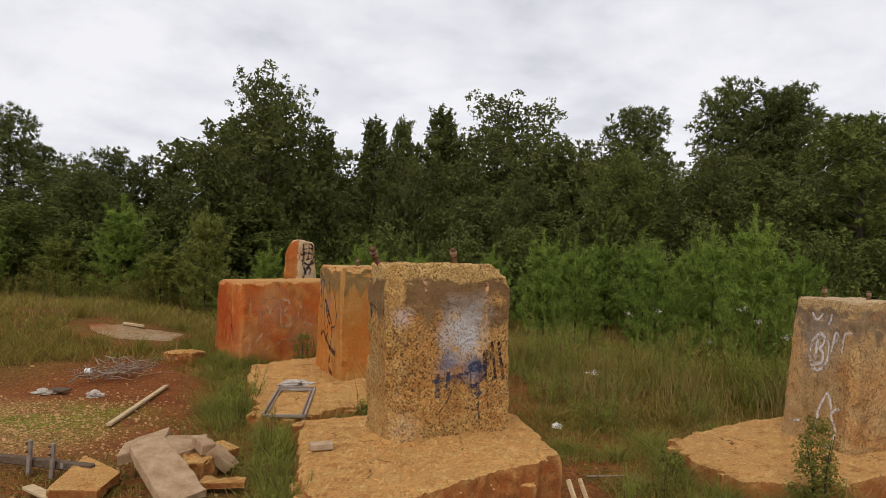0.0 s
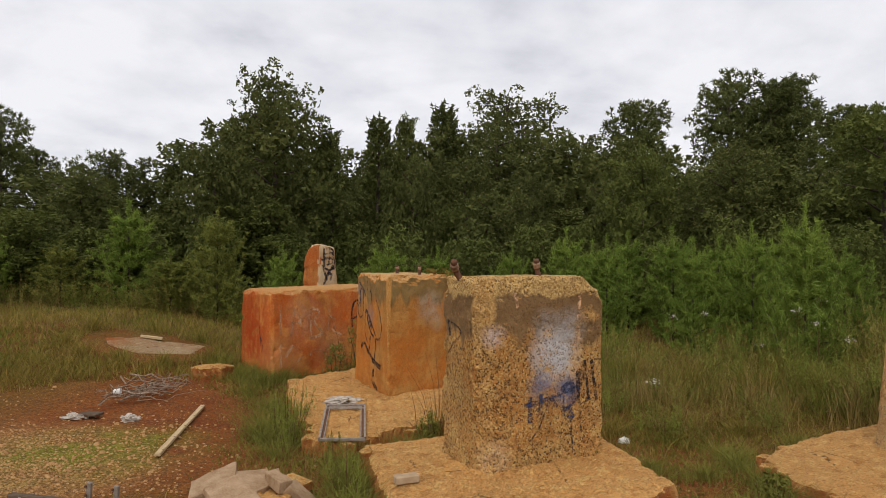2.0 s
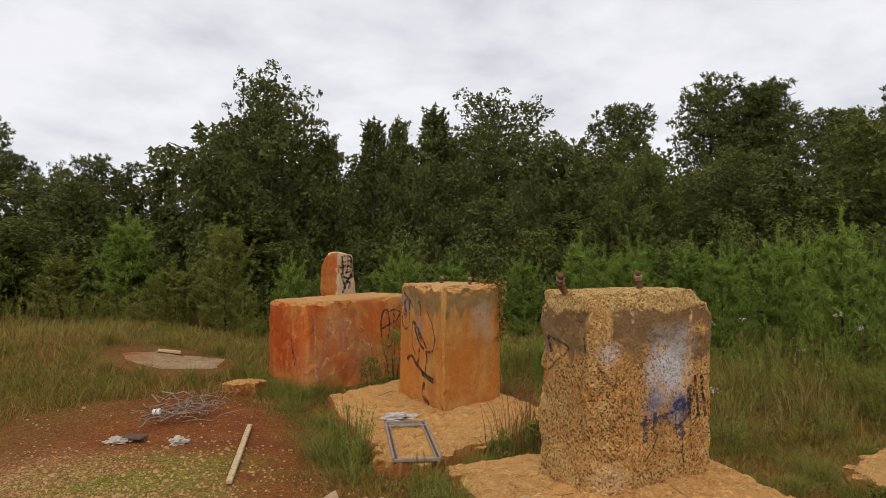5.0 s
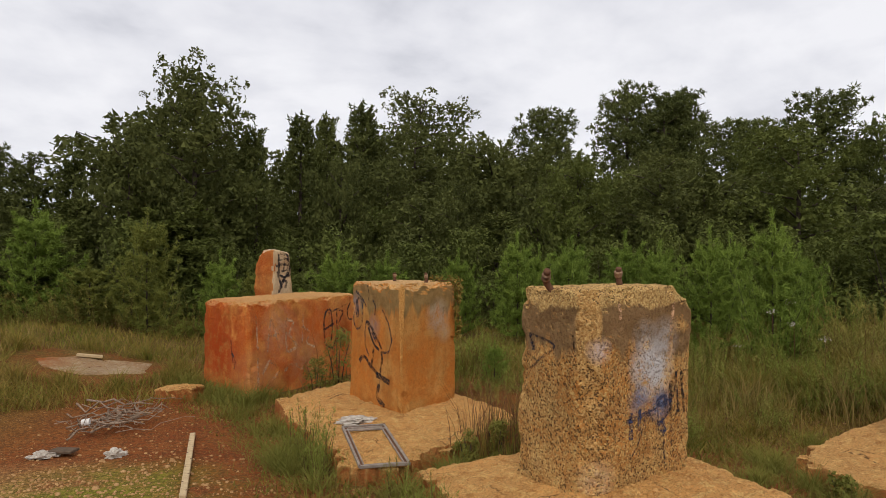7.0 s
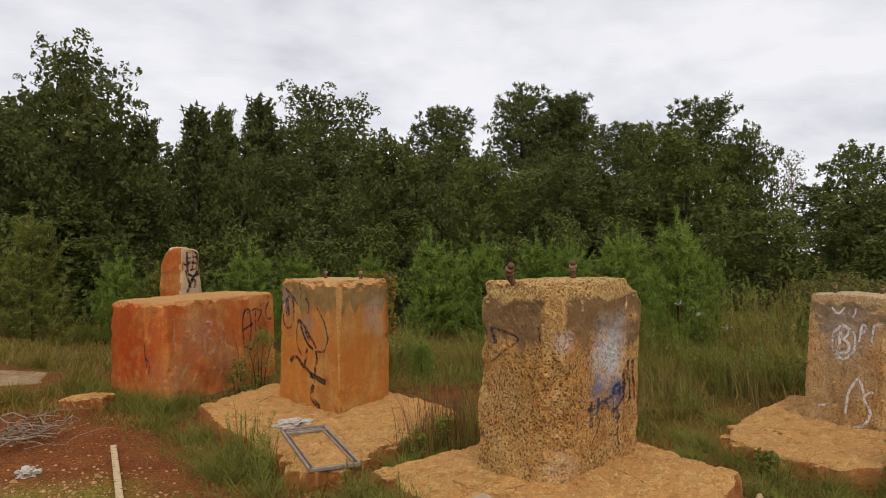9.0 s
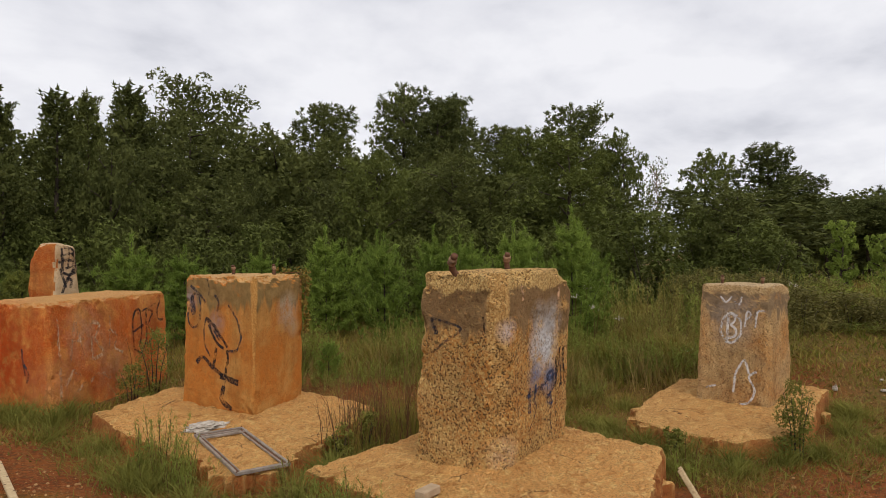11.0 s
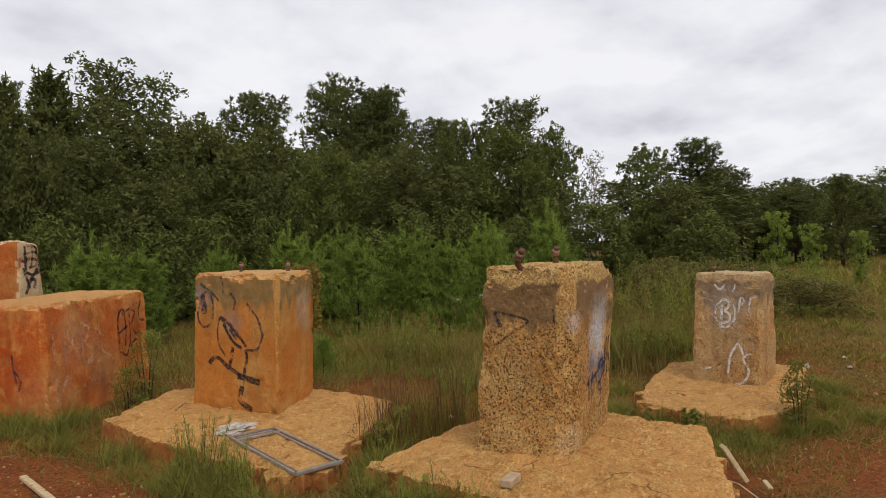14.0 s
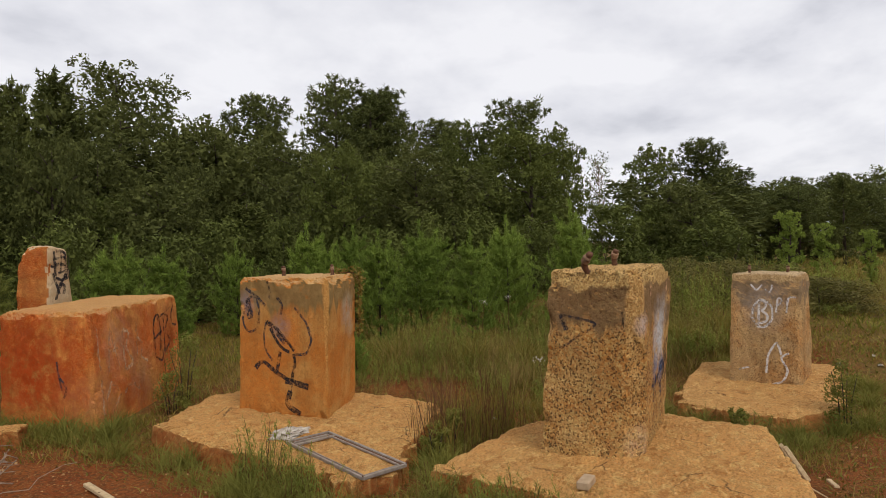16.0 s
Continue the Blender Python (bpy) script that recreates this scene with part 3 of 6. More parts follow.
def rough_slab(outline, z0, z1, rings=12, around=96, rough=0.03, seed=0.0, rim=0.05, dome=0.0, tilt=(0.0, 0.0)):
    """A broken slab or lump over an outline that is seen whole from its middle: rough rim, sides and top."""
    pts = [Vector((x, y, 0)) for x, y in outline]
    mid = sum(pts, Vector()) / len(pts)
    edges = [(pts[i], pts[(i + 1) % len(pts)]) for i in range(len(pts))]
    total = sum((b - a).length for a, b in edges)
    line = []
    for a, b in edges:
        n = max(2, round(around * (b - a).length / total))
        line += [a.lerp(b, k / n) for k in range(n)]
    height = z1 - z0
    profile = [(0.985, z0), (0.995, z0 + height * 0.2), (1.0, z0 + height * 0.4), (1.005, z0 + height * 0.6), (0.998, z0 + height * 0.8), (0.985, z1 - rim * 0.35), (0.96, z1 - rim * 0.08)]
    profile += [(0.96 * (1 - (k / rings) ** 1.0), z1) for k in range(1, rings)]
    bm = bmesh.new()
    rows = []
    for j, (s, z) in enumerate(profile):
        row = []
        for p in line:
            q = mid + (p - mid) * s
            at = Vector((q.x, q.y, z))
            jag = rough * 1.5 * wobble((p.x, p.y, z * 0.6), 1.8, seed) + rough * 0.7 * wobble((p.x, p.y, z * 1.2), 7.0, seed + 5) + rough * 0.35 * wobble((p.x, p.y, z), 19.0, seed + 6)
            if j < 8:
                at += (p - mid).normalized() * jag
            lift = 0.0 if j < 2 else rough * (0.40 * wobble(at, 1.8, seed + 9) + 0.35 * wobble(at, 6.0, seed + 2) + 0.40 * wobble(at, 17.0, seed + 4) - 0.5 * abs(wobble((at.x, at.y * 2.2, 0.0), 2.4, seed + 13))) + (dome * (1 - s * s) if j > 6 else 0.0)
            lift += tilt[0] * (at.x - mid.x) + tilt[1] * (at.y - mid.y) if j > 1 else 0.0
            at.z += lift
            row.append(bm.verts.new(at))
        rows.append(row)
    n = len(line)
    for a, b in zip(rows, rows[1:]):
        for k in range(n):
            bm.faces.new((a[k], a[(k + 1) % n], b[(k + 1) % n], b[k]))
    tip = bm.verts.new((mid.x, mid.y, z1 + dome + rough * wobble((mid.x, mid.y, z1), 1.8, seed + 9)))
    for k in range(n):
        bm.faces.new((rows[-1][k], rows[-1][(k + 1) % n], tip))
    bm.faces.new(list(reversed(rows[0])))
    bmesh.ops.recalc_face_normals(bm, faces=bm.faces)
    return bm


def tube(points, radius, sides=8, end=None, bm=None):
    """A round bar along points; the radius goes to end at the far side."""
    bm = bm or bmesh.new()
    points = [Vector(p) for p in points]
    end = radius if end is None else end
    rows = []
    for i, p in enumerate(points):
        d = (points[min(i + 1, len(points) - 1)] - points[max(i - 1, 0)]).normalized()
        side = d.orthogonal().normalized()
        if rows:
            side = (last - d * last.dot(d)).normalized()
        last = side
        up = d.cross(side)
        r = radius + (end - radius) * i / max(1, len(points) - 1)
        rows.append([bm.verts.new(p + (side * math.cos(a) + up * math.sin(a)) * r) for a in [k * 2 * math.pi / sides for k in range(sides)]])
    for a, b in zip(rows, rows[1:]):
        for k in range(sides):
            bm.faces.new((a[k], a[(k + 1) % sides], b[(k + 1) % sides], b[k]))
    bm.faces.new(list(reversed(rows[0])))
    bm.faces.new(rows[-1])
    return bm


def bar(a, b, width, height, up=(0, 0, 1), bevel=0.004, bm=None):
    """A straight bar of a rectangular section between two points, with eased edges."""
    bm = bm or bmesh.new()
    a, b, up = Vector(a), Vector(b), Vector(up)
    d = (b - a).normalized()
    side = d.cross(up).normalized()
    up = side.cross(d).normalized()
    m = Matrix((d, side, up)).transposed().to_4x4()
    m.translation = (a + b) / 2
    made = bmesh.ops.create_cube(bm, size=1.0, matrix=m @ Matrix.Diagonal(((b - a).length, width, height, 1)))
    if bevel:
        es = {e for v in made["verts"] for e in v.link_edges}
        bmesh.ops.bevel(bm, geom=list(es), offset=bevel, segments=1, affect="EDGES")
    return bm


def stroke(tree, corner, across, upward, line, width, mat, parent, name="graffiti_line", label=""):
    """A sprayed line on a block's face: line is in parts of the face (0..1 across, 0..1 up), laid on the rough surface."""
    corner, across, upward = Vector(corner), Vector(across), Vector(upward)
    out = across.cross(upward).normalized()
    pts = [corner + across * u + upward * v for u, v in line]
    fine = []
    for a, b in zip(pts, pts[1:]):
        n = max(1, int((b - a).length / 0.03))
        fine += [a.lerp(b, k / n) for k in range(n)]
    fine.append(pts[-1])
    # round the corners a little
    for _ in range(3):
        fine = [fine[0]] + [(fine[i - 1] + fine[i] * 2 + fine[i + 1]) / 4 for i in range(1, len(fine) - 1)] + [fine[-1]]
    bm = bmesh.new()
    rows = []
    for i, p in enumerate(fine):
        d = (fine[min(i + 1, len(fine) - 1)] - fine[max(i - 1, 0)]).normalized()
        side = out.cross(d).normalized()
        w = width * 0.45 * (0.8 + 0.5 * abs(wobble(p, 6.0, 4.0)))
        row = []
        for k in (-1, -0.33, 0.33, 1):
            q = p + side * w * k
            hit = tree.ray_cast(q + out * 0.3, -out, 0.6)
            row.append(bm.verts.new((hit[0] if hit[0] is not None else q) + out * 0.004))
        rows.append(row)
    for a, b in zip(rows, rows[1:]):
        for k in range(3):
            bm.faces.new((a[k], a[k + 1], b[k + 1], b[k]))
    return part(name, bm, mat, parent, label)


# ---- the ground: one sheet to the horizon ----
def lie(x, y):
    """The height of the ground."""
    near = max(0.0, 1 - math.hypot(x - 0.5, y - 9) / 40)
    west = min(0.75, 0.15 * max(0.0, -x - 1.8)) * min(1.0, max(0.0, (y - 10.5) / 4.5))
    east = min(0.55, 0.13 * max(0.0, x - 5.2)) * min(1.0, max(0.0, (24 - y) / 9)) * min(1.0, max(0.0, (y - 5.0) / 3))
    low = max(0.0, min(1.0, 1.6 - 1.6 * min(math.hypot(x + 0.5, y - 9.9) / 2.6, math.hypot(x - 2.8, y - 7.6) / 4.2)))
    return west + east - 0.21 * low + (0.05 * noise.noise(Vector((x * 0.35, y * 0.35, 2.0))) + 0.018 * noise.noise(Vector((x * 1.7, y * 1.7, 5.0)))) * near - 0.02


def ground_sheet():
    def lines(lo, hi, middle):
        step, out, c = 0.28, [middle], middle
        while c < hi:
            c += step * (1 + abs(c - middle) / 6)
            out.append(min(c, hi))
        c, left = middle, []
        while c > lo:
            c -= step * (1 + abs(c - middle) / 6)
            left.append(max(c, lo))
        return left[::-1] + out
    xs, ys = lines(-900, 900, -0.5), lines(-600, 1500, 8.0)
    verts = [(x, y, lie(x, y)) for y in ys for x in xs]
    n = len(xs)
    quads = [(j * n + i, j * n + i + 1, (j + 1) * n + i + 1, (j + 1) * n + i) for j in range(len(ys) - 1) for i in range(n - 1)]
    ob = part("ground", fast_mesh("ground", verts, quads), M_GROUND, smooth=True)
    tagged(ob, "red clay ground with gravel, moss and thin grass", "ground", kind="structure")


ground_sheet()


# ---- footings: broken slabs under the piers ----
FOOTINGS = []


def footing(outline, z0, z1, mat, label, **more):
    ob = thing("concrete_footing", (outline[0][0], outline[0][1], z0), label, "footing", "footings")
    bm = rough_slab(outline, z0, z1, **more)
    FOOTINGS.append((BVHTree.FromBMesh(bm), (min(x for x, y in outline), max(x for x, y in outline), min(y for x, y in outline), max(y for x, y in outline))))
    part("slab", bm, mat, ob)
    # pieces that broke off along the rim and lie against it
    r = random.Random(int(more["seed"]))
    for a, b in zip(outline, outline[1:] + outline[:1]):
        for f in (0.25, 0.7):
            if r.random() < 0.55:
                x, y = a[0] + (b[0] - a[0]) * f, a[1] + (b[1] - a[1]) * f
                s, turn = r.uniform(0.05, 0.11), r.uniform(0, 1.2)
                ring = [(x + math.cos(turn + k * 1.2566) * s * r.uniform(0.7, 1.5), y + math.sin(turn + k * 1.2566) * s * r.uniform(0.7, 1.3)) for k in range(5)]
                part("broken_edge", rough_slab(ring, z0, z0 + (z1 - z0) * r.uniform(0.7, 0.86), rings=4, around=26, rough=0.025, seed=r.uniform(0, 50)), mat, ob, "chunk broken off the slab's rim")
    return ob


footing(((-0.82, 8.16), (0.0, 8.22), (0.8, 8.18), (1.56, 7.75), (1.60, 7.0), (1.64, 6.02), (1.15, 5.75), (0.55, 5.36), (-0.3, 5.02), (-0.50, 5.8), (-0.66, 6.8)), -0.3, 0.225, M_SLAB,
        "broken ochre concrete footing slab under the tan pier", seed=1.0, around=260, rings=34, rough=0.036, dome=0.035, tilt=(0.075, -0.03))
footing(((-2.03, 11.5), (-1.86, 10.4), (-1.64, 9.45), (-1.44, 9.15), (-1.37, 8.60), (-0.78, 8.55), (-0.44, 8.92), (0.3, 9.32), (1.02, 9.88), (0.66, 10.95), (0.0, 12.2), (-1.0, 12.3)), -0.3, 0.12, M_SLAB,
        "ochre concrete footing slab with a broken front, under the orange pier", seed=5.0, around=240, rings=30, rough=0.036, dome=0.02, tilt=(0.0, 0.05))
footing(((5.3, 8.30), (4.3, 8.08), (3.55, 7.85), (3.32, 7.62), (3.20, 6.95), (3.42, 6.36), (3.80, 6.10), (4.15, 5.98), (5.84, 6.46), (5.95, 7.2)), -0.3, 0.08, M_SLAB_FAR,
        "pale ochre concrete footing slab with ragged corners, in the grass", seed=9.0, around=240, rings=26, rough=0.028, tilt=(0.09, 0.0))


# ---- the piers ----
def bolt(base, top, radius, parent):
    """A rusted, bent anchor bolt with a rough thread and a worn, paler end."""
    base, top = Vector(base), Vector(top)
    n = 16
    lean = (top - base).cross(Vector((0, 0, 1))) + Vector((0.02, 0.01, 0))
    pts = [base.lerp(top, k / n) + lean * (0.5 * math.sin(math.pi * k / n)) for k in range(n + 1)]

    def thread(points, r0, mat, words, name, under):
        bm, rows = bmesh.new(), []
        for i, p in enumerate(points):
            d = (points[min(i + 1, len(points) - 1)] - points[max(i - 1, 0)]).normalized()
            side = d.orthogonal().normalized()
            up = d.cross(side)
            r = r0 * (1.0 + 0.10 * (i % 2) + 0.22 * wobble(p, 30.0))
            rows.append([bm.verts.new(p + (side * math.cos(a) + up * math.sin(a)) * r) for a in [k * math.pi / 5 for k in range(10)]])
        for a, b in zip(rows, rows[1:]):
            for k in range(10):
                bm.faces.new((a[k], a[(k + 1) % 10], b[(k + 1) % 10], b[k]))
        bm.faces.new(rows[-1])
        bm.faces.new(rows[0][::-1])
        return part(name, bm, mat, under, words, smooth=True)

    made = thread(pts, radius, M_RUST, "rusted steel anchor bolt", "anchor_bolt", parent)
    thread(pts[10:15], radius * 1.28, M_WORN, "worn rusted nut with pale edges", "nut", made)
    return made


def pier(name, low, high, z0, z1, mat, label, bolts=(), lines=(), **more):
    """A cast pier on four corners (front, right, back, left) with its bolts and sprayed lines.
    lines: (face, parts of the face, width, paint, label), face 0 from front to right, 3 from left to front."""
    low, high = [Vector((x, y, z0)) for x, y in low], [Vector((x, y, z1)) for x, y in high]
    ob = thing(name, low[0], label, "pier", "concrete piers")
    bm = rough_box(low, high, **more)
    tree = BVHTree.FromBMesh(bm)
    part("body", bm, mat, ob)
    for base, top, r in bolts:
        bolt(base, top, r, ob)
    for face, line, width, paint, words in lines:
        a, b = (low[0], low[1]) if face == 0 else (low[3], low[0])
        ta = high[0] if face == 0 else high[3]
        stroke(tree, a, b - a, ta - a, line, width, paint, ob, label=words)
    return ob


BLUE, INK, FADED, CHALK, DUSTY = (M_BLUELINE, "blue-black spray-paint line"), (M_BLACK, "black spray-paint line"), (M_GREYLINE, "faded black spray-paint line"), (M_WHITELINE, "white spray-paint line"), (M_DUSTLINE, "faded cream spray-paint line")

pier("concrete_pier", ((0.24, 6.58), (1.37, 6.96), (1.08, 7.84), (-0.05, 7.46)), ((0.13, 6.50), (1.31, 6.78), (1.13, 7.60), (-0.04, 7.30)), 0.07, 1.89, M_NEAR,
     "tan concrete pier with exposed aggregate and blue-white graffiti, on a footing",
     bolts=(((0.11, 6.94, 1.82), (0.0, 6.88, 2.03), 0.027), ((0.83, 7.12, 1.84), (0.79, 7.10, 2.04), 0.025)),
     lines=(
         (0, ((0.34, 0.40), (0.50, 0.42), (0.66, 0.45), (0.80, 0.47)), 0.045, *BLUE), (0, ((0.37, 0.32), (0.38, 0.44)), 0.05, *BLUE),
         (0, ((0.46, 0.35), (0.47, 0.45)), 0.045, *BLUE), (0, ((0.52, 0.37), (0.55, 0.44), (0.60, 0.38)), 0.045, *BLUE), (0, ((0.66, 0.33), (0.64, 0.46), (0.73, 0.51), (0.76, 0.40), (0.66, 0.36)), 0.05, *BLUE),
         (0, ((0.64, 0.37), (0.74, 0.37)), 0.06, *BLUE), (0, ((0.70, 0.32), (0.74, 0.345)), 0.07, *BLUE), (0, ((0.78, 0.40), (0.79, 0.56), (0.85, 0.53), (0.80, 0.48)), 0.05, *INK),
         (0, ((0.88, 0.40), (0.85, 0.60)), 0.035, *INK), (0, ((0.95, 0.40), (0.91, 0.60)), 0.035, *INK),
         (0, ((0.72, 0.31), (0.73, 0.16)), 0.020, *FADED), (0, ((0.50, 0.36), (0.44, 0.28), (0.36, 0.23)), 0.018, *FADED), (0, ((0.86, 0.42), (0.77, 0.28)), 0.018, *FADED), (0, ((0.80, 0.40), (0.81, 0.25)), 0.016, *FADED),
         (0, ((0.82, 0.93), (0.80, 0.80), (0.77, 0.68)), 0.04, *DUSTY), (0, ((0.30, 0.93), (0.31, 0.86)), 0.03, *DUSTY),
         (3, ((0.20, 0.70), (0.12, 0.78), (0.52, 0.74), (0.16, 0.61)), 0.028, *FADED), (3, ((0.13, 0.78), (0.22, 0.70)), 0.03, *INK),
         (3, ((0.74, 0.80), (0.76, 0.73), (0.70, 0.67)), 0.025, *INK)),
     steps=(62, 52, 92), round_off=0.016, rough=0.014, seed=2.0, chips=0.05, rim=0.17, arris=0.17)

pier("concrete_pier", ((-0.50, 10.20), (0.44, 10.92), (-0.05, 12.12), (-0.99, 11.40)), ((-0.51, 10.10), (0.41, 10.78), (-0.02, 12.06), (-0.94, 11.38)), 0.02, 1.81, M_MIDDLE,
     "orange-stained concrete pier with black graffiti and a creeper, on a footing",
     bolts=(((-0.35, 11.32, 1.78), (-0.35, 11.32, 1.93), 0.022), ((-0.05, 10.66, 1.76), (-0.05, 10.66, 1.94), 0.022)),
     lines=(
         (3, ((0.05, 0.75), (0.10, 0.86), (0.19, 0.88), (0.25, 0.78), (0.23, 0.66), (0.14, 0.62), (0.06, 0.66), (0.04, 0.74)), 0.037, *FADED), (3, ((0.10, 0.85), (0.14, 0.72)), 0.107, *FADED),
         (3, ((0.08, 0.93), (0.20, 0.88), (0.32, 0.81)), 0.041, *FADED), (3, ((0.34, 0.98), (0.38, 0.90), (0.36, 0.86)), 0.033, *FADED), (3, ((0.45, 0.87), (0.53, 0.82), (0.50, 0.75)), 0.041, *FADED),
         (3, ((0.33, 0.71), (0.29, 0.60), (0.32, 0.50), (0.40, 0.44)), 0.033, *FADED), (3, ((0.33, 0.70), (0.45, 0.66), (0.57, 0.575), (0.65, 0.51)), 0.052, *INK),
         (3, ((0.38, 0.66), (0.44, 0.58), (0.52, 0.52), (0.60, 0.50)), 0.047, *INK), (3, ((0.46, 0.63), (0.55, 0.56)), 0.082, *FADED),
         (3, ((0.66, 0.80), (0.80, 0.70), (0.855, 0.59), (0.79, 0.49), (0.66, 0.485)), 0.033, *FADED),
         (3, ((0.20, 0.38), (0.23, 0.42), (0.30, 0.43), (0.43, 0.365), (0.58, 0.31)), 0.066, *INK), (3, ((0.49, 0.50), (0.45, 0.37)), 0.052, *INK), (3, ((0.64, 0.49), (0.66, 0.44), (0.61, 0.30)), 0.052, *INK),
         (3, ((0.54, 0.31), (0.66, 0.295), (0.80, 0.275)), 0.094, *INK), (3, ((0.60, 0.24), (0.55, 0.145), (0.62, 0.12), (0.71, 0.09)), 0.085, *INK), (3, ((0.62, 0.28), (0.60, 0.22)), 0.025, *FADED)),
     steps=(46, 54, 70), round_off=0.012, rough=0.009, seed=12.0, chips=0.05, rim=0.075, arris=0.045)

pier("concrete_pier", ((-2.36, 12.25), (-0.44, 14.40), (-1.18, 15.65), (-3.10, 13.50)), ((-2.41, 12.40), (-0.45, 14.52), (-1.14, 15.65), (-3.10, 13.53)), -0.12, 1.48, M_RED,
     "low wide concrete pier stained red by clay, with black graffiti",
     lines=(
         (0, ((0.66, 0.48), (0.65, 0.68), (0.68, 0.84), (0.73, 0.84), (0.74, 0.62), (0.72, 0.50)), 0.05, *INK), (0, ((0.64, 0.62), (0.76, 0.68)), 0.045, *INK), (0, ((0.66, 0.46), (0.74, 0.40), (0.78, 0.52)), 0.04, *INK),
         (0, ((0.79, 0.46), (0.79, 0.84), (0.87, 0.80), (0.80, 0.66), (0.88, 0.56), (0.80, 0.48)), 0.05, *INK), (0, ((0.70, 0.80), (0.90, 0.88)), 0.035, *FADED),
         (0, ((0.95, 0.90), (0.91, 0.82), (0.92, 0.70), (0.97, 0.70)), 0.04, *INK), (3, ((0.62, 0.50), (0.70, 0.42), (0.66, 0.34)), 0.04, *FADED), (3, ((0.60, 0.62), (0.64, 0.40)), 0.035, *FADED),
         (0, ((0.14, 0.50), (0.18, 0.84), (0.24, 0.52)), 0.06, *DUSTY), (0, ((0.15, 0.64), (0.24, 0.66)), 0.05, *DUSTY), (0, ((0.10, 0.30), (0.16, 0.42), (0.24, 0.30), (0.18, 0.22)), 0.06, *DUSTY),
         (0, ((0.30, 0.46), (0.30, 0.80), (0.38, 0.76), (0.32, 0.64), (0.40, 0.50), (0.31, 0.46)), 0.06, *DUSTY), (0, ((0.46, 0.82), (0.44, 0.52)), 0.05, *DUSTY),
         (0, ((0.44, 0.70), (0.52, 0.64), (0.48, 0.52), (0.56, 0.46)), 0.05, *DUSTY), (0, ((0.28, 0.28), (0.36, 0.34), (0.44, 0.26)), 0.06, *DUSTY), (0, ((0.06, 0.86), (0.07, 0.50), (0.06, 0.12)), 0.05, *DUSTY)),
     steps=(70, 60, 50), round_off=0.014, rough=0.013, seed=22.0, chips=0.05, rim=0.07, arris=0.06)

pier("concrete_pier", ((4.62, 6.63), (5.32, 6.71), (5.20, 7.63), (4.50, 7.55)), ((4.76, 6.64), (5.40, 6.72), (5.32, 7.61), (4.70, 7.54)), 0.02, 1.61, M_FAR,
     "grey-brown concrete pier with white graffiti, on a ragged footing",
     bolts=(((4.88, 7.36, 1.57), (4.88, 7.36, 1.72), 0.018), ((5.02, 6.90, 1.57), (5.03, 6.89, 1.70), 0.018)),
     lines=(
         (3, ((0.40, 0.54), (0.30, 0.60), (0.32, 0.72), (0.44, 0.78), (0.58, 0.72), (0.60, 0.60), (0.48, 0.52), (0.38, 0.54)), 0.035, *CHALK),
         (3, ((0.40, 0.56), (0.40, 0.77)), 0.042, *CHALK), (3, ((0.40, 0.77), (0.50, 0.75), (0.50, 0.69), (0.41, 0.67), (0.53, 0.65), (0.53, 0.58), (0.40, 0.56)), 0.038, *CHALK),
         (3, ((0.28, 0.90), (0.36, 0.84), (0.44, 0.90)), 0.028, *CHALK), (3, ((0.48, 0.86), (0.56, 0.82), (0.58, 0.90)), 0.028, *CHALK),
         (3, ((0.64, 0.66), (0.66, 0.80), (0.74, 0.76), (0.66, 0.72)), 0.028, *CHALK), (3, ((0.78, 0.66), (0.80, 0.80), (0.90, 0.79)), 0.028, *CHALK),
         (3, ((0.52, 0.14), (0.54, 0.30), (0.66, 0.42), (0.72, 0.30)), 0.035, *CHALK), (3, ((0.82, 0.32), (0.70, 0.28), (0.82, 0.18), (0.76, 0.08), (0.58, 0.04)), 0.035, *CHALK),
         (3, ((0.12, 0.15), (0.28, 0.18)), 0.025, *CHALK)),
     steps=(38, 38, 60), round_off=0.016, rough=0.014, seed=31.0, chips=0.05, rim=0.07, arris=0.05)

# the broken stone that stands behind the low pier
stone = thing("broken_stone", (-1.9, 16.2, 0.2), "tall broken stone, one side red, with black graffiti, behind a pier", "stone")
bm = rough_box([(-1.98, 15.95, 0.1), (-1.42, 16.22, 0.1), (-1.70, 16.85, 0.1), (-2.50, 16.45, 0.1)], [(-1.90, 16.02, 2.36), (-1.58, 16.20, 2.28), (-1.72, 16.62, 2.30), (-2.24, 16.36, 2.36)],
               steps=(16, 16, 44), round_off=0.05, rough=0.018, seed=41.0, chips=0.06)
stone_tree = BVHTree.FromBMesh(bm)
body = part("body", bm, M_STONE_PALE, stone)
body.data.materials.append(M_STONE_RED)
for face in body.data.polygons:
    if face.normal.x < -0.3 and face.normal.z < 0.6:
        face.material_index = 1
